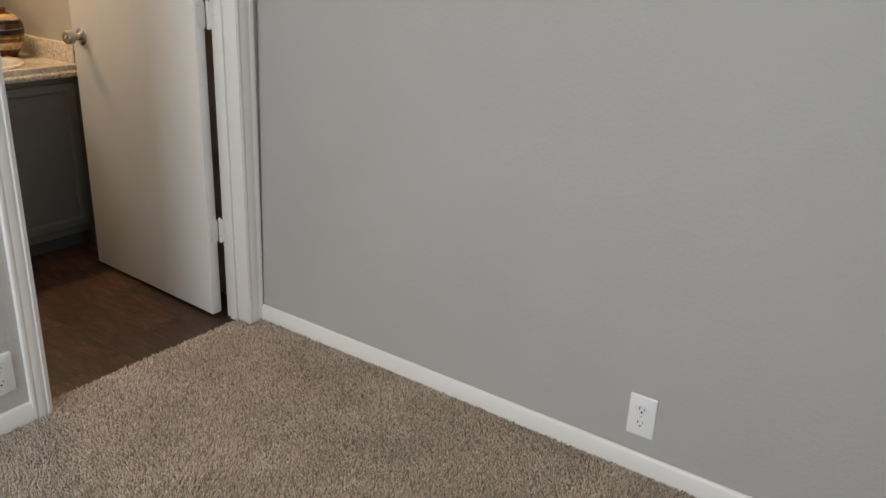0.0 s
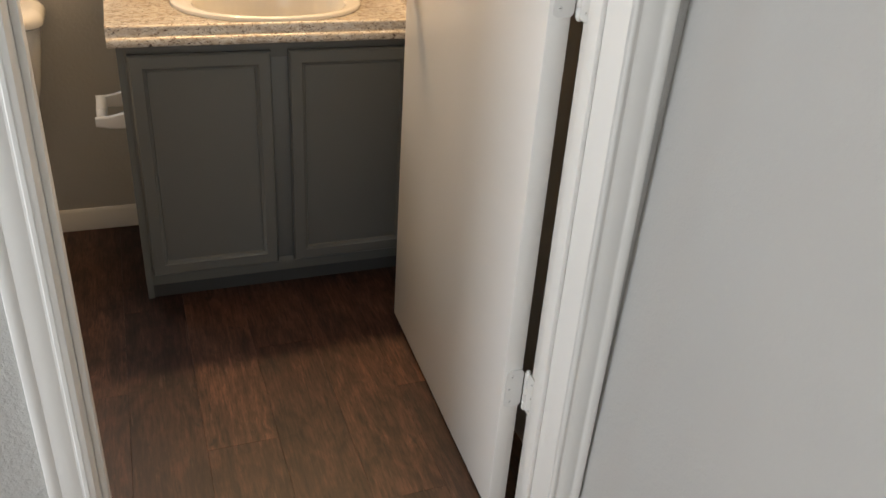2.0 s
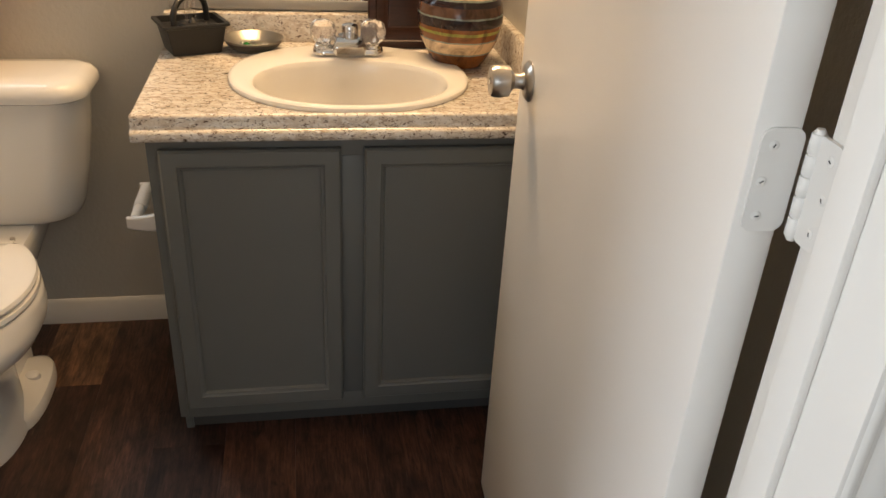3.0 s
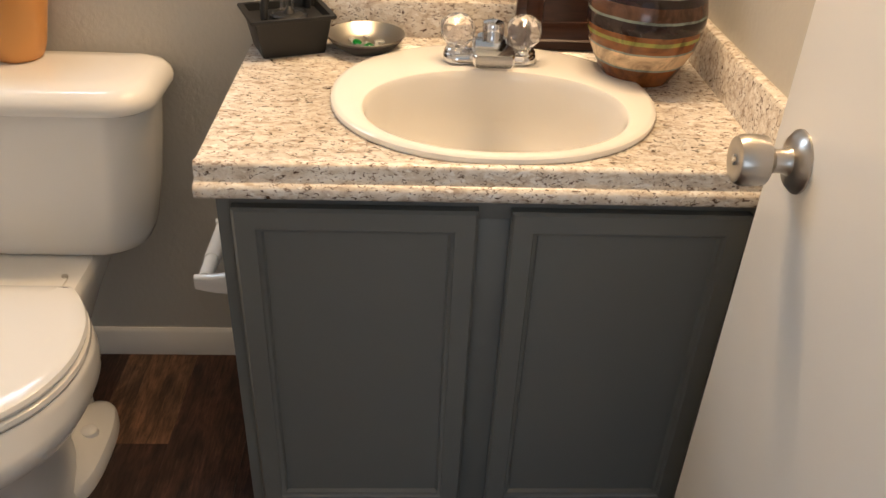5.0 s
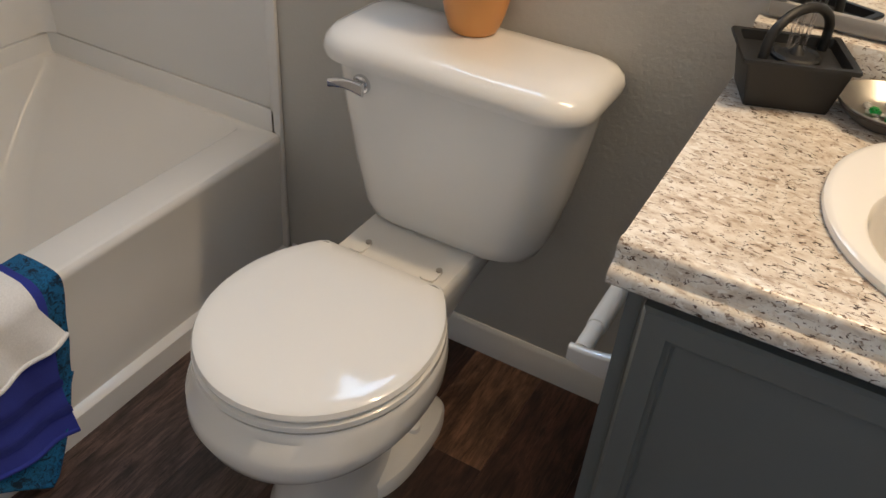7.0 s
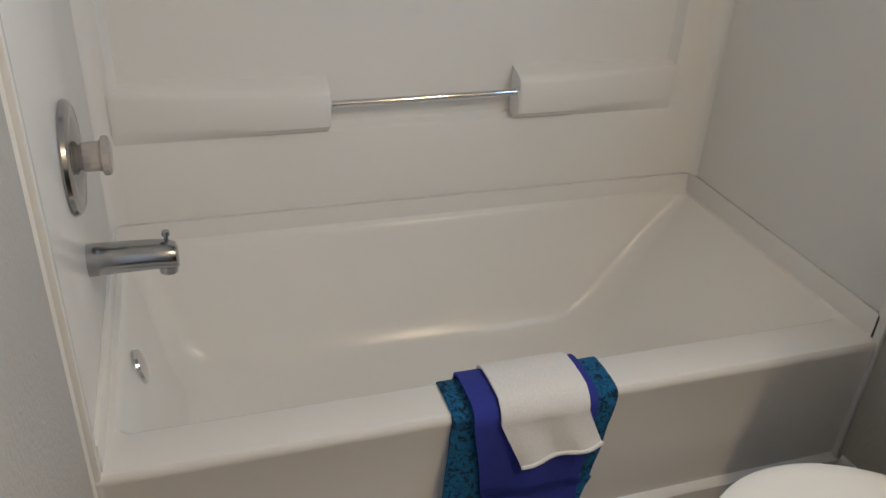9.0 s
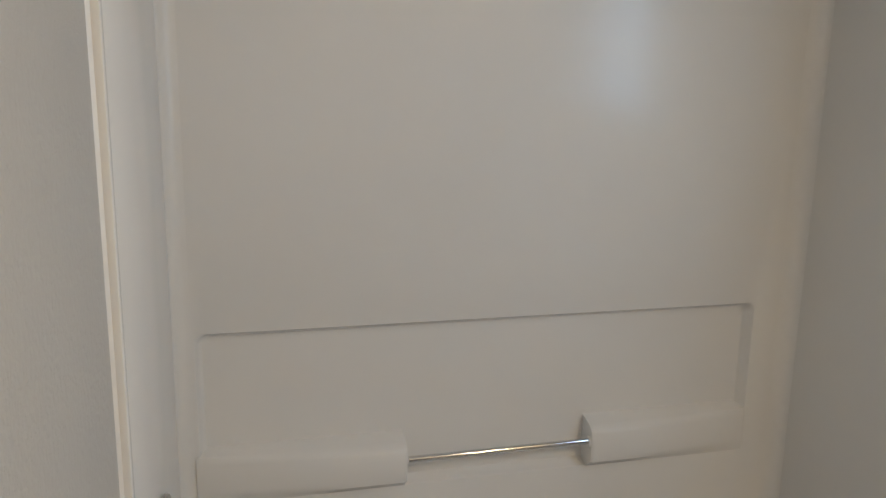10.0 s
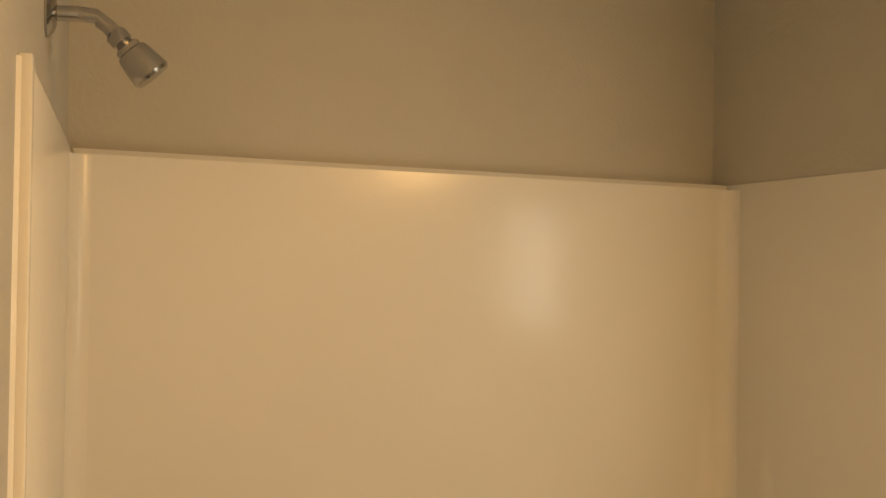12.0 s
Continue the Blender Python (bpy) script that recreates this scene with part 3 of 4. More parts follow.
# mirror above the splash
MZ0, MZ1, MX0, MX1 = 0.8265, 1.72, -0.64, 0.09
mir = thing("mirror", 0, 0, 0, "wall mirror in a thin grey frame above the worktop", "mirror")
part("glass", box(MX0 + 0.012, MX1 - 0.012, YF - 0.008, YF - 0.002, MZ0 + 0.012, MZ1 - 0.012), MIRROR, mir, smooth=False)
for a in (MZ0, MZ1 - 0.02):
    part("frame_rail", box(MX0, MX1, YF - 0.014, YF - 0.001, a, a + 0.021, 0.003), MFRAME, mir)
for a in (MX0, MX1 - 0.02):
    part("frame_stile", box(a, a + 0.02, YF - 0.0138, YF - 0.001, MZ0 + 0.021, MZ1 - 0.02, 0.003), MFRAME, mir)

# ---- toilet ----
TX = -1.064
toi = thing("toilet", TX, 0, 0, "white china two-piece toilet with its lid closed", "toilet")


def seat_outline(z, grow=0.0, back=1.285):
    """Round-front seat: half an oval in front, drawn in to a straight back."""
    out = []
    a, yc, bf = 0.177 + grow, 1.118, 0.191 + grow
    for i in range(41):
        t = math.pi * (1 + i / 40)
        out.append((a * math.cos(t), yc + bf * math.sin(t), z))
    w1 = 0.122 + grow
    for i in range(1, 9):
        s = i / 8
        x = a + (w1 - a) * s ** 2.2
        out.append((x, yc + (back - 0.012 - yc) * s, z))
    out.append((w1 - 0.012, back + grow, z))
    out.append((-w1 + 0.012, back + grow, z))
    for i in range(8, 0, -1):
        s = i / 8
        x = a + (w1 - a) * s ** 2.2
        out.append((-x, yc + (back - 0.012 - yc) * s, z))
    return out


def blend(ring, cx, cy, a, b, k, z, power=2.2):
    """The ring drawn towards an oval, by k."""
    out = []
    for x, y, _ in ring:
        t = math.atan2((y - 1.13) / 0.2, x / 0.18)
        c, s = math.cos(t), math.sin(t)
        ex, ey = cx + a * math.copysign(abs(c) ** (2 / power), c), cy + b * math.copysign(abs(s) ** (2 / power), s)
        out.append((x + (ex - x) * k, y + (ey - y) * k, z))
    return out


r0 = seat_outline(0, 0.0)
rings = [blend(r0, 0.004, cy, a - 0.012, b - 0.006, k, z) for cy, a, b, k, z in (
    (1.145, 0.098, 0.152, 1, 0.0), (1.145, 0.098, 0.150, 1, 0.022), (1.145, 0.088, 0.140, 1, 0.045), (1.145, 0.085, 0.138, 1, 0.12), (1.145, 0.092, 0.155, 1, 0.19), (1.145, 0.115, 0.185, 0.95, 0.225),
    (1.14, 0.148, 0.212, 0.9, 0.25), (1.12, 0.175, 0.218, 0.85, 0.275), (1.112, 0.190, 0.222, 0.8, 0.30), (1.112, 0.193, 0.222, 0.7, 0.325))]
rings += [seat_outline(0.345, 0.005), seat_outline(0.355, 0.0045), seat_outline(0.361, 0.0)]
part("bowl", loft(rings), CHINA, toi)
bm = loft([[(a, b, z) for a, b in rrect(-w, w, y0, y1, r)] for w, y0, y1, r, z in ((0.046, 1.20, 1.41, 0.03, 0.005), (0.046, 1.20, 1.41, 0.03, 0.14), (0.074, 1.20, 1.42, 0.03, 0.23), (0.096, 1.21, 1.46, 0.03, 0.295), (0.106, 1.225, 1.53, 0.02, 0.332), (0.108, 1.225, 1.545, 0.014, 0.350), (0.108, 1.225, 1.545, 0.012, 0.366), (0.103, 1.230, 1.540, 0.012, 0.3725))])
part("deck", bm, CHINA, toi)
for s in (-1, 1):
    foot = loft([oval(s * c, 1.262, z, a, b, 2.5, 40) for z, a, b, c in ((0, 0.050, 0.130, 0.062), (0.022, 0.050, 0.129, 0.062), (0.031, 0.047, 0.124, 0.061), (0.037, 0.040, 0.112, 0.056), (0.050, 0.022, 0.085, 0.040))])
    f = part("foot", foot, CHINA, toi)
    part("bolt_cap", moved(lathe([(0.017, 0), (0.0175, 0.006), (0.0155, 0.014), (0.009, 0.018), (0.001, 0.019)], 24, True, True), pose(s * 0.072, 1.285, 0.036)), PLASTIC, f)
part("seat", loft([seat_outline(0.363, -0.006), seat_outline(0.363, 0.0), seat_outline(0.368, 0.003), seat_outline(0.376, 0.002), seat_outline(0.379, -0.004)]), SEAT, toi)
lid_rings = [seat_outline(0.3815, -0.008), seat_outline(0.3825, -0.001), seat_outline(0.388, 0.001), seat_outline(0.395, -0.002), seat_outline(0.3985, -0.009), seat_outline(0.400, -0.03)]
part("lid", loft(lid_rings), SEAT, toi)
for s in (-1, 1):
    part("seat_post", loft([[(s * 0.069 + a, 1.325 + b, z) for a, b in rrect(-0.013, 0.013, -0.02, 0.014, 0.008)] for z in (0.3725, 0.377)]), CHINA, toi)
    part("seat_bolt", tube([(s * 0.069 + 0.008, 1.336, 0.374), (s * 0.069 + 0.008, 1.336, 0.380)], 0.0055, 10), NICKEL, toi)
tank_rings = [[(a + 0.033, b, z) for a, b in rrect(-w - 0.008, w + 0.008, y0, 1.562, r, 8)] for w, y0, r, z in ((0.118, 1.430, 0.05, 0.3735), (0.138, 1.408, 0.06, 0.376), (0.155, 1.398, 0.065, 0.388), (0.164, 1.393, 0.068, 0.41), (0.184, 1.387, 0.072, 0.50), (0.200, 1.381, 0.072, 0.60), (0.208, 1.377, 0.070, 0.668), (0.202, 1.383, 0.066, 0.670))]
tank = part("tank", loft(tank_rings), CHINA, toi)
lid = [[(a + 0.036, b, z) for a, b in rrect(-w - 0.010, w - 0.001, y0, y1, r - 0.008, 10, 0.040)] for w, y0, y1, r, z in ((0.219, 1.371, 1.568, 0.075, 0.668), (0.225, 1.361, 1.572, 0.080, 0.673), (0.227, 1.358, 1.574, 0.082, 0.684), (0.224, 1.361, 1.572, 0.082, 0.696), (0.215, 1.371, 1.566, 0.078, 0.707), (0.199, 1.388, 1.556, 0.070, 0.713), (0.165, 1.42, 1.53, 0.05, 0.715))]
part("tank_lid", loft(lid), CHINA, toi)
lev = part("flush_lever", moved(lathe([(0.016, 0), (0.0165, 0.004), (0.0145, 0.009), (0.009, 0.011), (0.009, 0.020), (0.001, 0.021)], 24, True, True), pose(-0.106, 1.381, 0.641, 90, 0, 0)), CHROME, tank, "chrome flush lever")
bm = loft([[(-0.098 - 0.054 * t, 1.360 - 0.006 * t + a, 0.641 + 0.005 * math.sin(3 * t) - 0.002 * t + b) for a, b in rrect(-0.0035, 0.0035, -0.0105 + 0.003 * t, 0.0105 - 0.003 * t, 0.003)] for t in (-0.1, 0, 0.25, 0.5, 0.75, 0.93, 1.0)])
part("flush_arm", bm, CHROME, lev)

# ---- tub and surround ----
tub = thing("bathtub", 0, 0, 0, "white alcove bathtub with a straight apron", "bathtub")
R = lambda x0, x1, y0, y1, r, z: [(a, b, z) for a, b in rrect(x0, x1, y0, y1, r, 8)]
rings = [R(TX0, TX1 - 0.012, SN, SFAR, 0.004, RIM - 0.03), R(TX0, TX1 - 0.012, SN, SFAR, 0.004, RIM), R(-2.184, -1.590, 0.192, 1.560, 0.022, RIM), R(-2.180, -1.596, 0.196, 1.556, 0.024, RIM - 0.004), R(-2.176, -1.602, 0.201, 1.547, 0.026, RIM - 0.018),
         R(-2.145, -1.630, 0.225, 1.455, 0.045, 0.26), R(-2.110, -1.652, 0.250, 1.345, 0.06, 0.15), R(-2.085, -1.672, 0.285, 1.285, 0.08, 0.09), R(-2.04, -1.71, 0.38, 1.22, 0.10, 0.06), R(-1.98, -1.76, 0.45, 1.15, 0.10, 0.052)]
part("basin", loft(rings, False, True), TUB, tub)
ap = [(TX1 - 0.012, RIM), (TX1 - 0.005, RIM - 0.001), (TX1, RIM - 0.007), (TX1 + 0.0005, RIM - 0.018), (TX1 - 0.002, RIM - 0.024), (TX1 - 0.006, 0.20), (TX1 - 0.010, 0.062), (TX1 + 0.003, 0.056), (TX1 + 0.007, 0.052), (TX1 + 0.008, 0.0), (TX1 - 0.03, 0.0), (TX1 - 0.03, RIM - 0.02)]
part("apron", extrude(ap, "y", SN - 0.012, SFAR + 0.004), TUB, tub)
part("back_flange", extrude([(TX0 - 0.03, RIM), (TX0 + 0.012, RIM), (TX0 + 0.006, RIM + 0.006), (TX0 + 0.003, 0.398), (TX0 - 0.004, 0.4016), (TX0 - 0.03, 0.4016)], "y", SN, SFAR), TUB, tub)
part("end_flange", box(TX0, TX1 - 0.012, SFAR - 0.004, YF - 0.001, 0.30, 0.404, 0.002), TUB, tub)
part("end_flange", box(TX0, TX1 - 0.012, YT + 0.001, SN + 0.004, 0.30, 0.404, 0.002), TUB, tub)
part("overflow_plate", moved(lathe([(0.033, 0), (0.034, 0.004), (0.030, 0.009), (0.012, 0.011), (0.001, 0.011)], 32, True, True), pose(-1.85, 0.217, 0.285, -74, 0, 0)), CHROME, tub)

sur = thing("tub_surround", 0, 0, 0, "glossy white three-wall tub surround with moulded shelves", "tub surround")
NY0, NY1, NZ0, NZ1 = 0.215, 1.475, 0.585, 0.951


def back_ring(y0, y1, z0, z1, r, x):
    return [(x, a, b) for a, b in rrect(y0, y1, z0, z1, r, 8)]


rings = [back_ring(SN, SFAR, 0.4015, STOP, 0.002, XW + 0.002), back_ring(SN, SFAR, 0.4015, STOP, 0.002, SX - 0.010), back_ring(SN + 0.004, SFAR - 0.004, 0.4015 + 0.001, STOP - 0.010, 0.006, SX),
         back_ring(NY0 - 0.005, NY1 + 0.005, NZ0 - 0.005, NZ1 + 0.005, 0.022, SX - 0.0000),
         back_ring(NY0 - 0.002, NY1 + 0.002, NZ0 - 0.002, NZ1 + 0.002, 0.022, SX - 0.0015),
         back_ring(NY0 + 0.002, NY1 - 0.002, NZ0 + 0.002, NZ1 - 0.002, 0.022, SX - 0.0100),
         back_ring(NY0 + 0.006, NY1 - 0.006, NZ0 + 0.006, NZ1 - 0.006, 0.022, SX - 0.0210),
         back_ring(NY0 + 0.011, NY1 - 0.011, NZ0 + 0.011, NZ1 - 0.011, 0.022, SX - 0.0270),
         back_ring(NY0 + 0.019, NY1 - 0.019, NZ0 + 0.019, NZ1 - 0.019, 0.022, SX - 0.0280)]
back = part("back_panel", loft(rings), TUB, sur)


def shelf(y0, y1, taper):
    """A moulded soap shelf: flat top, rounded nose, underside running back to the wall."""
    p = [(SX - 0.03, 0.700), (SX + 0.010, 0.690), (SX + 0.026, 0.683), (SX + 0.032, 0.674), (SX + 0.034, 0.616), (SX + 0.030, 0.604), (SX + 0.008, 0.590), (SX, 0.582), (SX - 0.03, 0.578)]
    rows = []
    steps = [0, 0.012] + [0.1 * k for k in range(1, 10)] + [0.988, 1]
    for f in steps:
        g = f if taper < 0 else 1 - f
        g = min(1, 0.12 + 1.25 * g) * (0.86 if f in (0, 1) else 1.0)
        rows.append([(SX + (x - SX) * (g if x > SX else 1), y0 + (y1 - y0) * f, z) for x, z in p])
    return loft(rows)


part("soap_shelf", shelf(NY0 - 0.01, 0.640, -1), TUB, sur)
part("soap_shelf", shelf(1.067, NY1 + 0.0, 1), TUB, sur)
bar = part("grab_bar", tube([(SX + 0.014, 0.630, 0.648), (SX + 0.014, 1.076, 0.651)], 0.0075, 18), CHROME, sur, "slim chrome washcloth bar")
for yy in (0.641, 1.066):
    part("bar_socket", tube([(SX + 0.014, yy - 0.003, 0.6485), (SX + 0.014, yy + 0.003, 0.6485)], 0.0125, 20), TUB, bar)
for nm, ya, yb in (("end_panel", YT + 0.0015, SN), ("end_panel", SFAR, YF - 0.0005)):
    part(nm, box(SX - 0.02, TX1 - 0.02, ya, yb - 0.003 * (ya < 1) + 0.0, 0.4055, STOP, 0.002), TUB, sur)
# edge mouldings down to the floor, and coved corners
part("edge_moulding", box(TX1 - 0.0205, TX1, YT + 0.0005, SN, 0.0, STOP + 0.004, 0.0022), TUB, sur)
part("caulk_bead", extrude([(TX1, YT), (TX1 + 0.005, YT), (TX1 + 0.003, YT + 0.002), (TX1, YT + 0.004)], "z", 0.0, STOP), TRIM, sur)
part("edge_moulding", box(TX1 - 0.0205, TX1 + 0.004, SFAR - 0.004, YF - 0.001, 0.0, STOP + 0.004, 0.0022), TUB, sur)
for s, yy in ((1, SN - 0.0032), (-1, SFAR)):
    arc = [(SX + 0.034 * (1 - math.sin(radians(a))), yy + s * 0.034 * (1 - math.cos(radians(a)))) for a in range(0, 91, 15)]
    part("corner_cove", extrude(arc + [(SX - 0.002, yy - s * 0.001)], "z", 0.404, STOP - 0.012), TUB, sur)

# valve, spout, shower
val = thing("shower_valve", -1.80, SN - 0.003, 0.728, "round chrome valve plate with a clear knob", "shower valve")
part("plate", moved(lathe([(0.086, 0), (0.089, 0.004), (0.087, 0.010), (0.080, 0.014), (0.070, 0.0135), (0.062, 0.0145), (0.054, 0.018), (0.034, 0.019), (0.030, 0.022), (0.014, 0.023)], 56, True, True), pose(0, 0, 0, -90, 0, 0)), CHROME_DARK, val)
part("stem", moved(lathe([(0.013, 0.018), (0.013, 0.03)], 20), pose(0, 0, 0, -90, 0, 0)), CHROME_DARK, val)
part("knob", moved(lathe([(0.022, 0.021), (0.023, 0.024), (0.0235, 0.044), (0.025, 0.047), (0.0305, 0.050), (0.0315, 0.054), (0.0305, 0.059), (0.024, 0.062), (0.002, 0.063)], 14, True, True), pose(0, 0, 0, -90, 0, 0)), SMOKY, val, "clear acrylic knob", smooth=False)
spt = thing("tub_spout", -1.80, SN - 0.003, 0.548, "chrome tub spout with a diverter pull", "tub spout")
rows = []
for y, rr, dz in ((0.0, 0.027, 0), (0.010, 0.0275, 0), (0.05, 0.0265, 0), (0.10, 0.0255, -0.001), (0.125, 0.0252, -0.003), (0.137, 0.0225, -0.006), (0.140, 0.017, -0.008)):
    rows.append([(rr * math.cos(2 * math.pi * i / 28), y, dz + rr * math.sin(2 * math.pi * i / 28)) for i in range(28)])
part("body", loft(rows), CHROME_DARK, spt)
part("outlet_lip", tube([(0, 0.122, -0.02), (0, 0.122, -0.036)], [0.016, 0.0145], 24), CHROME_DARK, spt)
part("diverter", tube([(0, 0.124, 0.02), (0, 0.124, 0.032), (0, 0.124, 0.033), (0, 0.124, 0.040)], [0.0035, 0.0035, 0.007, 0.006], 16), CHROME_DARK, spt)
shw = thing("shower", -1.79, YT, 1.875, "chrome wall shower with a bent arm and small flared head", "shower")
part("flange", moved(lathe([(0.030, 0), (0.030, 0.003), (0.022, 0.010), (0.012, 0.013)], 32, True, True), pose(0, 0, 0, -90, 0, 0)), CHROME_DARK, shw)
part("arm", tube([(0, 0.0, 0), (0, 0.035, 0.003), (0, 0.058, 0.002), (0, 0.062, -0.002), (0, 0.072, -0.009), (0, 0.082, -0.019)], 0.0098, 18), CHROME_DARK, shw)
hd = Matrix.Translation((0, 0.078, -0.015)) @ Matrix.Rotation(radians(-137), 4, "X")
head = part("head", moved(lathe([(0.011, 0), (0.014, 0.004), (0.014, 0.016), (0.011, 0.019), (0.017, 0.024), (0.017, 0.030), (0.0205, 0.032), (0.0225, 0.040), (0.0255, 0.062), (0.0262, 0.068), (0.023, 0.072), (0.001, 0.070)], 36, True, True), hd), CHROME_DARK, shw)
for k in range(6):
    a = 2 * math.pi * k / 6
    part("grip_groove", moved(box(-0.0016, 0.0016, -0.0008, 0.0012, 0.036, 0.060), hd @ Matrix.Rotation(a, 4, "Z") @ pose(0, -0.0238, 0, -5, 0, 0)), SLOT, head)

# ---- small things on the worktop ----
# striped vase: bands of glaze, copper, cream, teal, green, brown
GLAZE = shade("banded_glaze", (0.3, 0.15, 0.06), 0.16)
tcv = node(GLAZE, "ShaderNodeTexCoord")
sepv = node(GLAZE, "ShaderNodeSeparateXYZ")
wob = node(GLAZE, "ShaderNodeMath")
wob.operation = "MULTIPLY_ADD"
link(GLAZE, noise_tex(GLAZE, tcv.outputs["Object"], 18, 2), wob.inputs[0])
wob.inputs[1].default_value = 0.004
link(GLAZE, tcv.outputs["Object"], sepv.inputs[0])
link(GLAZE, sepv.outputs["Z"], wob.inputs[2])
sc = node(GLAZE, "ShaderNodeMapRange")
sc.inputs["From Max"].default_value = 0.19
link(GLAZE, wob.outputs[0], sc.inputs["Value"])
COPPER, CREAM, TEALG, LIME, BROWN, TAUPE = (0.20, 0.070, 0.017), (0.62, 0.46, 0.29), (0.22, 0.27, 0.24), (0.26, 0.27, 0.05), (0.022, 0.011, 0.012), (0.105, 0.052, 0.030)
bands = [(0.0, COPPER), (0.185, TEALG), (0.205, CREAM), (0.335, TEALG), (0.35, COPPER), (0.42, LIME), (0.455, COPPER), (0.50, BROWN), (0.60, TEALG), (0.62, TAUPE), (0.72, BROWN), (0.78, TEALG), (0.80, CREAM), (0.90, COPPER)]
bc = ramp(GLAZE, sc.outputs[0], bands)
for nd in GLAZE.node_tree.nodes:
    if nd.bl_idname == "ShaderNodeValToRGB":
        nd.color_ramp.interpolation = "CONSTANT"
link(GLAZE, mix(GLAZE, 0.75, bc, ramp(GLAZE, noise_tex(GLAZE, tcv.outputs["Object"], 22, 5, 0.65, 1.6), [(0.36, (0.32, 0.28, 0.25)), (0.52, (0.95, 0.93, 0.9)), (0.68, (1.35, 1.25, 1.1))]), "MULTIPLY"), bsdf(GLAZE).inputs["Base Color"])
bump(GLAZE, noise_tex(GLAZE, tcv.outputs["Object"], 70, 2), 0.08, 0.001)
vase = thing("vase", -0.012, 1.385, CT, "round ceramic vase striped in copper, cream and dark brown", "vase")
part("body", lathe([(0.047, 0.0), (0.053, 0.002), (0.066, 0.022), (0.083, 0.056), (0.0915, 0.090), (0.0925, 0.112), (0.088, 0.136), (0.075, 0.157), (0.052, 0.170), (0.038, 0.1735)], 56), GLAZE, vase)
part("neck", lathe([(0.040, 0.1725), (0.034, 0.179), (0.0345, 0.187)], 40, False, False), GLAZE, vase)
part("rim", lathe([(0.0345, 0.186), (0.0375, 0.188), (0.0375, 0.191), (0.033, 0.1915), (0.030, 0.188), (0.029, 0.165)], 40, False, False), GLAZE, vase)

# dark framed picture leaning on the splash
pic = thing("picture_frame", -0.075, 1.510, CT + 0.0005, "dark cherry wood picture frame leaning on the splash", "picture frame")
pic.matrix_world = pose(-0.075, 1.5125, CT + 0.0006, -4, 0, 0)
FW, FH = 0.125, 0.34
fr = [(0.0, 0.0), (0.0, -0.016), (0.004, -0.020), (0.016, -0.020), (0.019, -0.016), (0.034, -0.013), (0.038, -0.009), (0.046, -0.008), (0.048, -0.003)]
rings = [[(a, w, b) for a, b in ((-FW + d, d), (FW - d, d), (FW - d, FH - d), (-FW + d, FH - d))] for d, w in fr]
part("frame", loft(rings, True, False), DARKWOOD, pic)
part("panel", box(-FW + 0.046, FW - 0.046, -0.004, -0.002, 0.046, FH - 0.046), DARKWOOD, pic, "near-black inner panel")

# dish with glass beads
dish = thing("dish", -0.455, 1.482, CT, "shallow dark pewter dish holding clear and green glass beads", "dish")
part("bowl", lathe([(0.030, 0.0), (0.036, 0.001), (0.052, 0.011), (0.064, 0.024), (0.0665, 0.027), (0.0655, 0.0285), (0.062, 0.0265), (0.050, 0.0135), (0.034, 0.0055), (0.002, 0.005)], 48), PEWTER, dish)
part("underside", lathe([(0.0302, -0.0001), (0.0365, 0.0004), (0.0526, 0.0105), (0.0640, 0.0228)], 48, False, False), DARKIRON, dish)
rb = random.Random(8)
for i in range(15):
    a, d = rb.uniform(0, 6.28), rb.uniform(0.004, 0.036)
    big = i in (3, 9)
    g = (0.0085 if big else rb.uniform(0.004, 0.0065))
    z = 0.0055 + max(0, d - 0.030) * 0.5
    bead = lathe([(g * 0.5, 0.0), (g, g * 0.35), (g * 0.9, g * 0.75), (g * 0.45, g * 1.05), (0.0005, g * 1.1)], 7 if big else 14, True, False)
    px, py = ((0.006, -0.012), (-0.016, 0.004))[0 if i == 3 else 1] if big else (d * math.cos(a) - 0.004, d * math.sin(a))
    o = part("glass_bead", moved(bead, pose(px, py, z, rb.uniform(-15, 15), rb.uniform(-15, 15), 40 * i)), GREEN if big else PEBBLE, dish, "green glass bead" if big else "", smooth=not big)

# square cast planter with a carrying handle
plt = thing("planter", -0.585, 1.478, CT, "black cast square tabletop planter with a looped handle", "planter", turn=21)
sq = lambda a, b, r, z: [(u, w, z) for u, w in rrect(-a, a, -b, b, r, 4)]
part("body", loft([sq(0.050, 0.040, 0.004, 0.0), sq(0.052, 0.042, 0.004, 0.001), sq(0.063, 0.050, 0.004, 0.058), sq(0.070, 0.056, 0.004, 0.060), sq(0.071, 0.057, 0.004, 0.063), sq(0.070, 0.056, 0.004, 0.066), sq(0.061, 0.048, 0.004, 0.066), sq(0.058, 0.046, 0.004, 0.054)]), BLACK, plt)
part("ring", moved(lathe([(0.030, 0), (0.031, 0.004), (0.028, 0.007), (0.024, 0.004), (0.010, 0.006), (0.003, 0.016), (0.001, 0.017)], 32), pose(0.004, 0.0, 0.054)), BLACK, plt)
arch = [(-0.045, -0.038, 0.052)] + [(-0.045 * math.cos(radians(a)), -0.038 * math.cos(radians(a)), 0.078 + 0.040 * math.sin(radians(a))) for a in range(0, 181, 15)] + [(0.045, 0.038, 0.052)]
part("handle", tube(arch, 0.0065, 10), BLACK, plt)
for dx in (-0.009, 0.0, 0.009):
    part("glass_stem", tube([(0.004 + dx, 0.012, 0.056), (0.004 + dx * 1.1, 0.012, 0.115)], 0.0028, 10), CLEAR, plt)

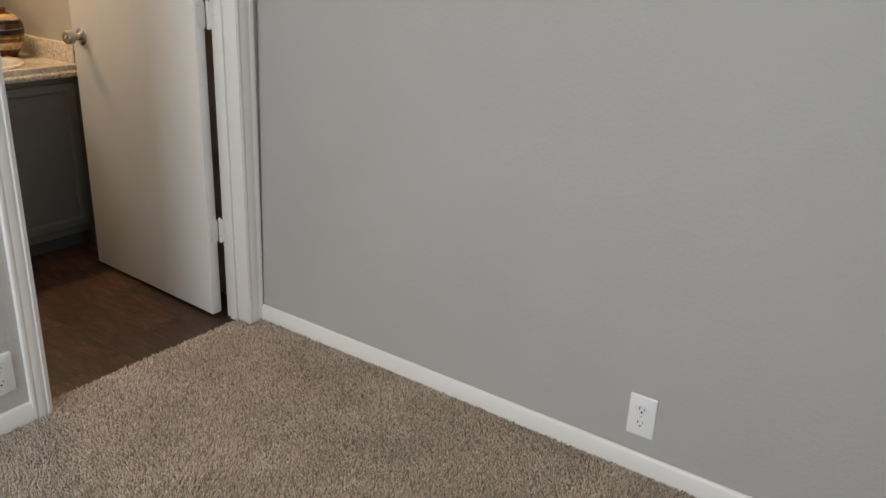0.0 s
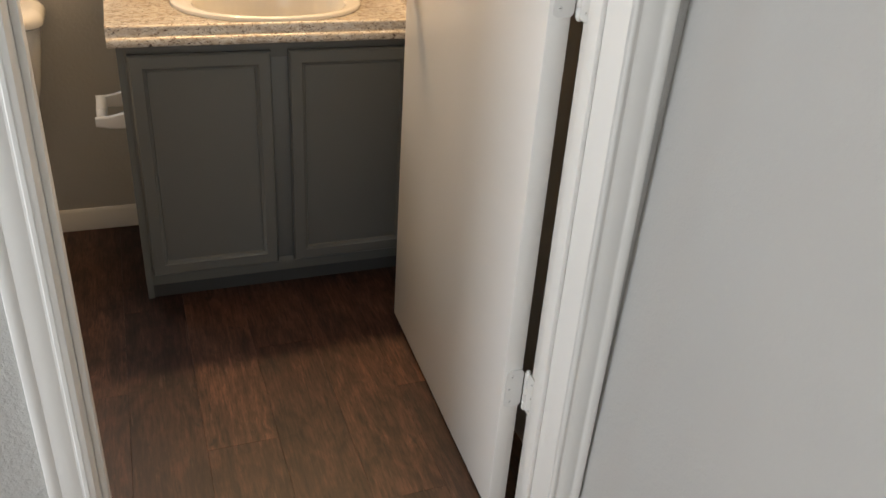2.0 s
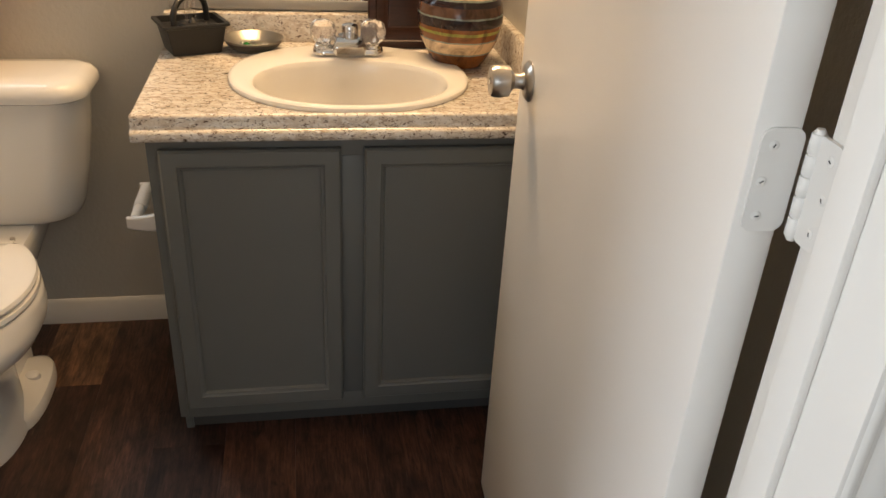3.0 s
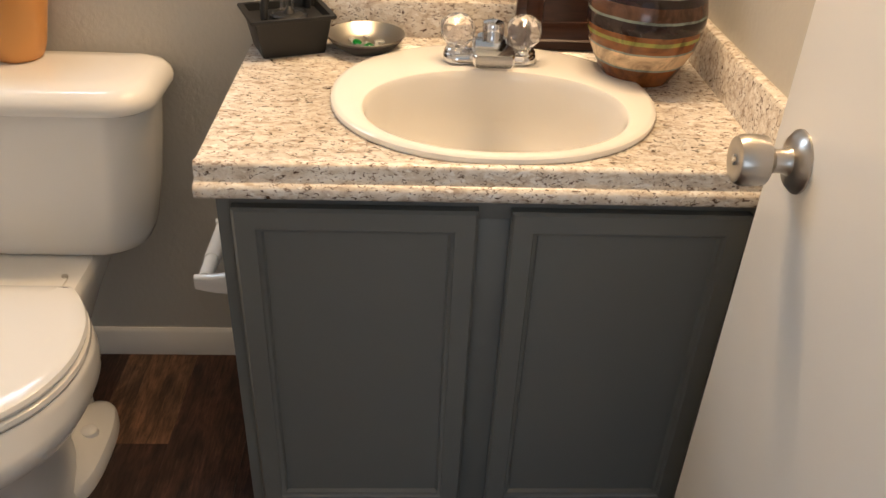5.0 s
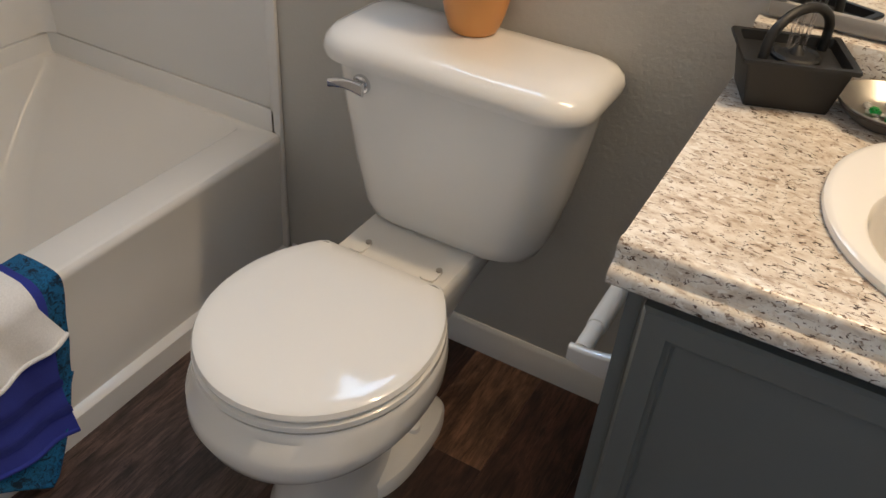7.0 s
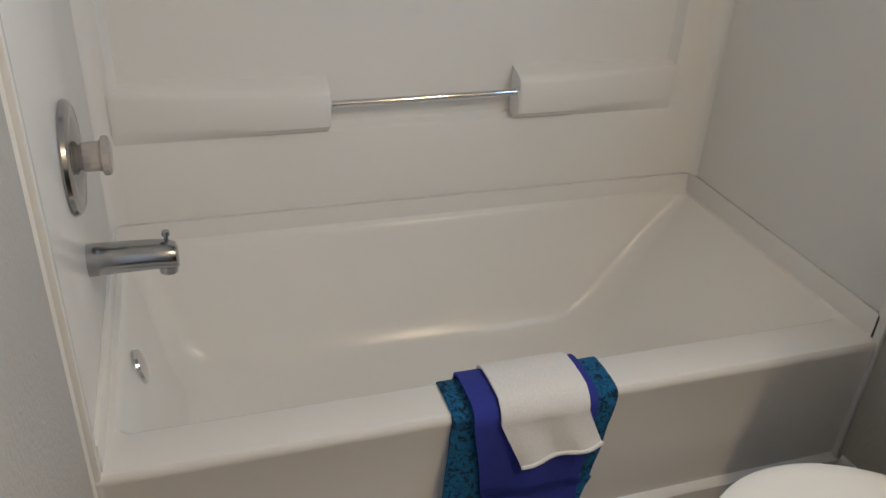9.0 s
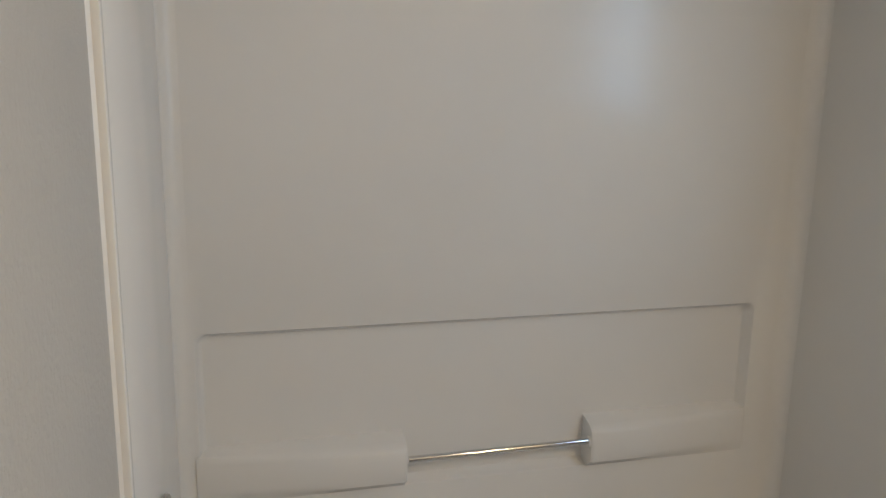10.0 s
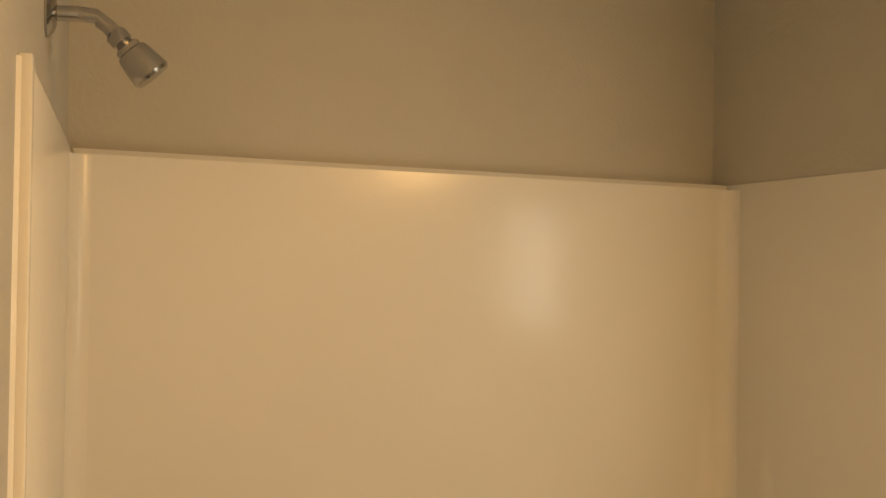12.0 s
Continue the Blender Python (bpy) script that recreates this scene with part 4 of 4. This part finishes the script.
# toilet paper holder on the cabinet's side
SATIN = shade("satin_chrome", (0.80, 0.80, 0.79), 0.3, 0.35)
tph = thing("toilet_paper_holder", VX0, 1.0, 0.505, "empty white and chrome toilet paper holder on the cabinet side", "paper holder")
for yy in (0.148, 0.312):
    arm = loft([[(-t * 0.062, yy + a, b - 0.004 * math.sin(2.6 * t)) for a, b in rrect(-0.007 + 0.001 * t, 0.007 - 0.001 * t, -0.021 + 0.008 * t, 0.021 - 0.008 * t, 0.005)] for t in (0, 0.08, 0.35, 0.7, 1.0, 1.1)])
    part("bracket", arm, SATIN, tph, "satin chrome bracket")
part("roller", tube([(-0.054, 0.154, 0.0), (-0.054, 0.205, 0.0), (-0.054, 0.206, 0.0), (-0.054, 0.306, 0.0)], [0.0115, 0.0115, 0.0135, 0.0135], 24), PLASTIC, tph)

# orange pot on the tank
CLAY = painted("orange_glazed_clay", (0.62, 0.29, 0.075), 0.38, 60, 0.12, 0.001, 0.16)
pot = thing("ceramic_pot", -1.054, 1.518, 0.715, "tapered orange-tan ceramic pot standing on the toilet tank", "pot")
part("body", lathe([(0.033, 0.0), (0.037, 0.002), (0.0415, 0.010), (0.048, 0.030), (0.0565, 0.070), (0.066, 0.110), (0.073, 0.150), (0.074, 0.180), (0.070, 0.205), (0.066, 0.215), (0.060, 0.214), (0.064, 0.18), (0.056, 0.11), (0.036, 0.02)], 44), CLAY, pot)
for k in range(10):
    a = 2 * math.pi * (k + 0.3) / 10
    for z in (0.123, 0.140):
        o = part("slit", moved(box(-0.013, 0.013, -0.003, 0.0012, -0.0035, 0.0035, 0.001, 1), Matrix.Rotation(a, 4, "Z") @ pose(0, -(0.0645 + (z - 0.11) * 0.17), z)), SLOT, pot)


NAVY_BAND = terry("flat_woven_band", (0.045, 0.06, 0.34))


# towels over the tub's rim, one on another
def towel(name, mat, label, y_in, y_out, low, lift, seed, bands=False, out=0.004):
    """Cloth from inside the tub, over the rim and down the apron. y_in, y_out: its sides at the rim and lower down; low: hem height by s."""
    t = thing(name, 0, 0, 0, label, "towel", "towels on the tub")
    rim = [(-1.601 - lift, RIM - 0.03), (-1.595 - lift * 0.6, RIM + 0.002 + lift * 0.6), (-1.586, RIM + 0.004 + lift), (-1.555, RIM + 0.006 + lift), (-1.525, RIM + 0.005 + lift), (-1.511 + 0.3 * lift, RIM + 0.003 + lift), (-1.503 + 0.65 * lift, RIM - 0.001 + 0.7 * lift), (-1.499 + 0.9 * lift, RIM - 0.006 + 0.3 * lift), (-1.498 + lift, RIM - 0.014)]
    n, down = 22, 20
    bm = bmesh.new()
    rows = []
    for k in range(len(rim) + down):
        row = []
        for i in range(n + 1):
            s = i / n
            if k < len(rim):
                x, z = rim[k]
                f = 0.0
            else:
                f = (k - len(rim) + 1) / down
                z0 = RIM - 0.014
                z = z0 + (low(s) - z0) * f
                x = -1.498 + lift + 0.006 * f + 0.006 * math.sin(9 * s + seed) * f + out * max(0.0, (0.15 - z) / 0.15)
            y = (y_in[0] + (y_in[1] - y_in[0]) * s) * (1 - f) + (y_out[0] + (y_out[1] - y_out[0]) * s) * f
            w = noise.noise(Vector((y * 16 + seed, z * 14, seed))) * 0.004
            row.append(bm.verts.new((x + w * (1 if k >= len(rim) else 0.3), y + w * 0.5, z + w * (0.5 if k < len(rim) and k > 0 else 0))))
        rows.append(row)
    for a, b in zip(rows, rows[1:]):
        for i in range(n):
            bm.faces.new((a[i], a[i + 1], b[i + 1], b[i]))
    bmesh.ops.recalc_face_normals(bm, faces=bm.faces)
    bmesh.ops.solidify(bm, geom=list(bm.faces), thickness=0.0045)
    hem = [tuple(v.co) for v in rows[-1]]
    if bands:
        for k0 in (len(rim) + 11, len(rim) + 15):
            b2 = bmesh.new()
            vs = [[b2.verts.new(v.co + Vector((0.0062, 0, 0))) for v in rows[k0 + q]] for q in (0, 1)]
            for i in range(n):
                b2.faces.new((vs[0][i], vs[0][i + 1], vs[1][i + 1], vs[1][i]))
            bmesh.ops.solidify(b2, geom=list(b2.faces), thickness=0.0015)
            part("woven_band", b2, NAVY_BAND, t)
    part("cloth", bm, mat, t)
    part("hem", tube([(x, y, z) for x, y, z in hem], 0.0042, 8), mat, t)
    return t


towel("bath_towel", TEAL, "teal patterned towel draped over the tub rim", (0.712, 1.012), (0.694, 0.985), lambda s: 0.135 - 0.125 * min(s / 0.60, 1) + 0.15 * max(0, (s - 0.60) / 0.40), 0.0, 1.0, out=0.045)
towel("hand_towel", NAVY, "royal blue terry hand towel on the teal towel", (0.745, 0.966), (0.781, 0.944), lambda s: 0.094 - 0.016 * s, 0.013, 4.0, True, out=0.045)
towel("washcloth", WHITE, "white terry washcloth on the blue hand towel", (0.790, 0.950), (0.828, 0.980), lambda s: 0.247 + 0.017 * s, 0.021, 7.0)

# ---- vinyl planks: one object a plank, laid along y ----
vinyl = tagged(new("bathroom_floor"), label="dark rustic wood-look vinyl plank floor", category="floor", kind="structure")
PW, PLEN = 0.152, 0.92


def plank_mesh(w, l):
    me = bpy.data.meshes.new("plank")
    b = box(0.0001, w - 0.0001, 0.0001, l - 0.0001, -0.011, 0.0, 0.0004, 1)
    b.to_mesh(me)
    b.free()
    me.materials.append(VINYL)
    return me


rnd = random.Random(5)
x = -0.850 - 5 * PW
col = 0
while x < XB:
    start = 1.297 - PLEN * 3 + ((col - 4) * 0.37 % 1.0) * PLEN
    y = start
    while y < YF:
        a, b = max(y, CY1), min(y + PLEN, YF)
        x0, x1 = max(x, TX1 - 0.02), min(x + PW, XB)
        if b - a > 0.01 and x1 - x0 > 0.005:
            a2 = max(a, YD) if (x1 < JL or x0 > JR) else a
            if b - a2 > 0.01:
                p = new("plank", plank_mesh(x1 - x0, b - a2))
                p.location = (x0, a2, 0)
                p.parent = vinyl
                k = rnd.random()
                tone = (0.040 + 0.050 * k, 0.0195 + 0.0235 * k, 0.0145 + 0.0135 * k)
                if col == 4 and a2 > 1.2:
                    tone = (0.140, 0.075, 0.043)
                elif x1 < -1.15:
                    # planks towards the tub: the window's daylight is painted in as a lighter tone
                    tone = tuple(c * 1.25 for c in (0.060 + 0.03 * k, 0.040 + 0.017 * k, 0.032 + 0.012 * k))
                p.color = (*(c * 0.95 for c in tone), 1)
        y += PLEN
    x += PW
    col += 1

# ---- carpet pile ----
rng = np.random.default_rng(3)


def pile(x0, x1, y0, y1, step, tall):
    """Cut-pile tufts: small leaning three-sided spikes, two rows of vertices each."""
    nx, ny = int((x1 - x0) / step), int((y1 - y0) / step)
    gx, gy = np.meshgrid(np.arange(nx), np.arange(ny))
    n = nx * ny
    px = x0 + (gx.ravel() + rng.uniform(0, 1, n)) * step
    py = y0 + (gy.ravel() + rng.uniform(0, 1, n)) * step
    ang = rng.uniform(0, 2 * np.pi, n)
    lean = rng.normal(0, 0.0035, (n, 2))
    swirl = np.sin(px * 9 + 1.3 * np.sin(py * 7)) * 0.003
    h = tall * rng.uniform(0.75, 1.2, n)
    r = step * rng.uniform(0.42, 0.62, n)
    co = np.empty((n, 6, 3), np.float32)
    for k in range(3):
        a = ang + k * 2.0944
        co[:, k] = np.stack([px + r * np.cos(a), py + r * np.sin(a), np.full(n, -0.003)], 1)
        co[:, k + 3] = np.stack([px + lean[:, 0] + swirl + 0.62 * r * np.cos(a + 0.5), py + lean[:, 1] + 0.62 * r * np.sin(a + 0.5), h], 1)
    quads = np.array([[0, 1, 4, 3], [1, 2, 5, 4], [2, 0, 3, 5]])
    base = (np.arange(n) * 6)[:, None, None]
    q = (base + quads[None]).reshape(-1, 4)
    t = (np.arange(n) * 6)[:, None] + np.array([3, 4, 5])[None]
    me = bpy.data.meshes.new("carpet_pile")
    loops = np.concatenate([q.ravel(), t.ravel()]).astype(np.int32)
    me.vertices.add(n * 6)
    me.vertices.foreach_set("co", co.ravel())
    me.loops.add(len(loops))
    me.loops.foreach_set("vertex_index", loops)
    starts = np.concatenate([np.arange(len(q)) * 4, len(q) * 4 + np.arange(n) * 3]).astype(np.int32)
    me.polygons.add(len(starts))
    me.polygons.foreach_set("loop_start", starts)
    me.update()
    me.validate()
    me.materials.append(PILE)
    return tagged(new("carpet_pile", me), label="tan and brown twisted carpet tufts", category="carpet", kind="stuff")


pile(-1.95, XR - 0.012, -1.75, -0.001, 0.0044, 0.0075)
pile(JL, JR, 0.0, CY1 + 0.004, 0.0044, 0.0075)
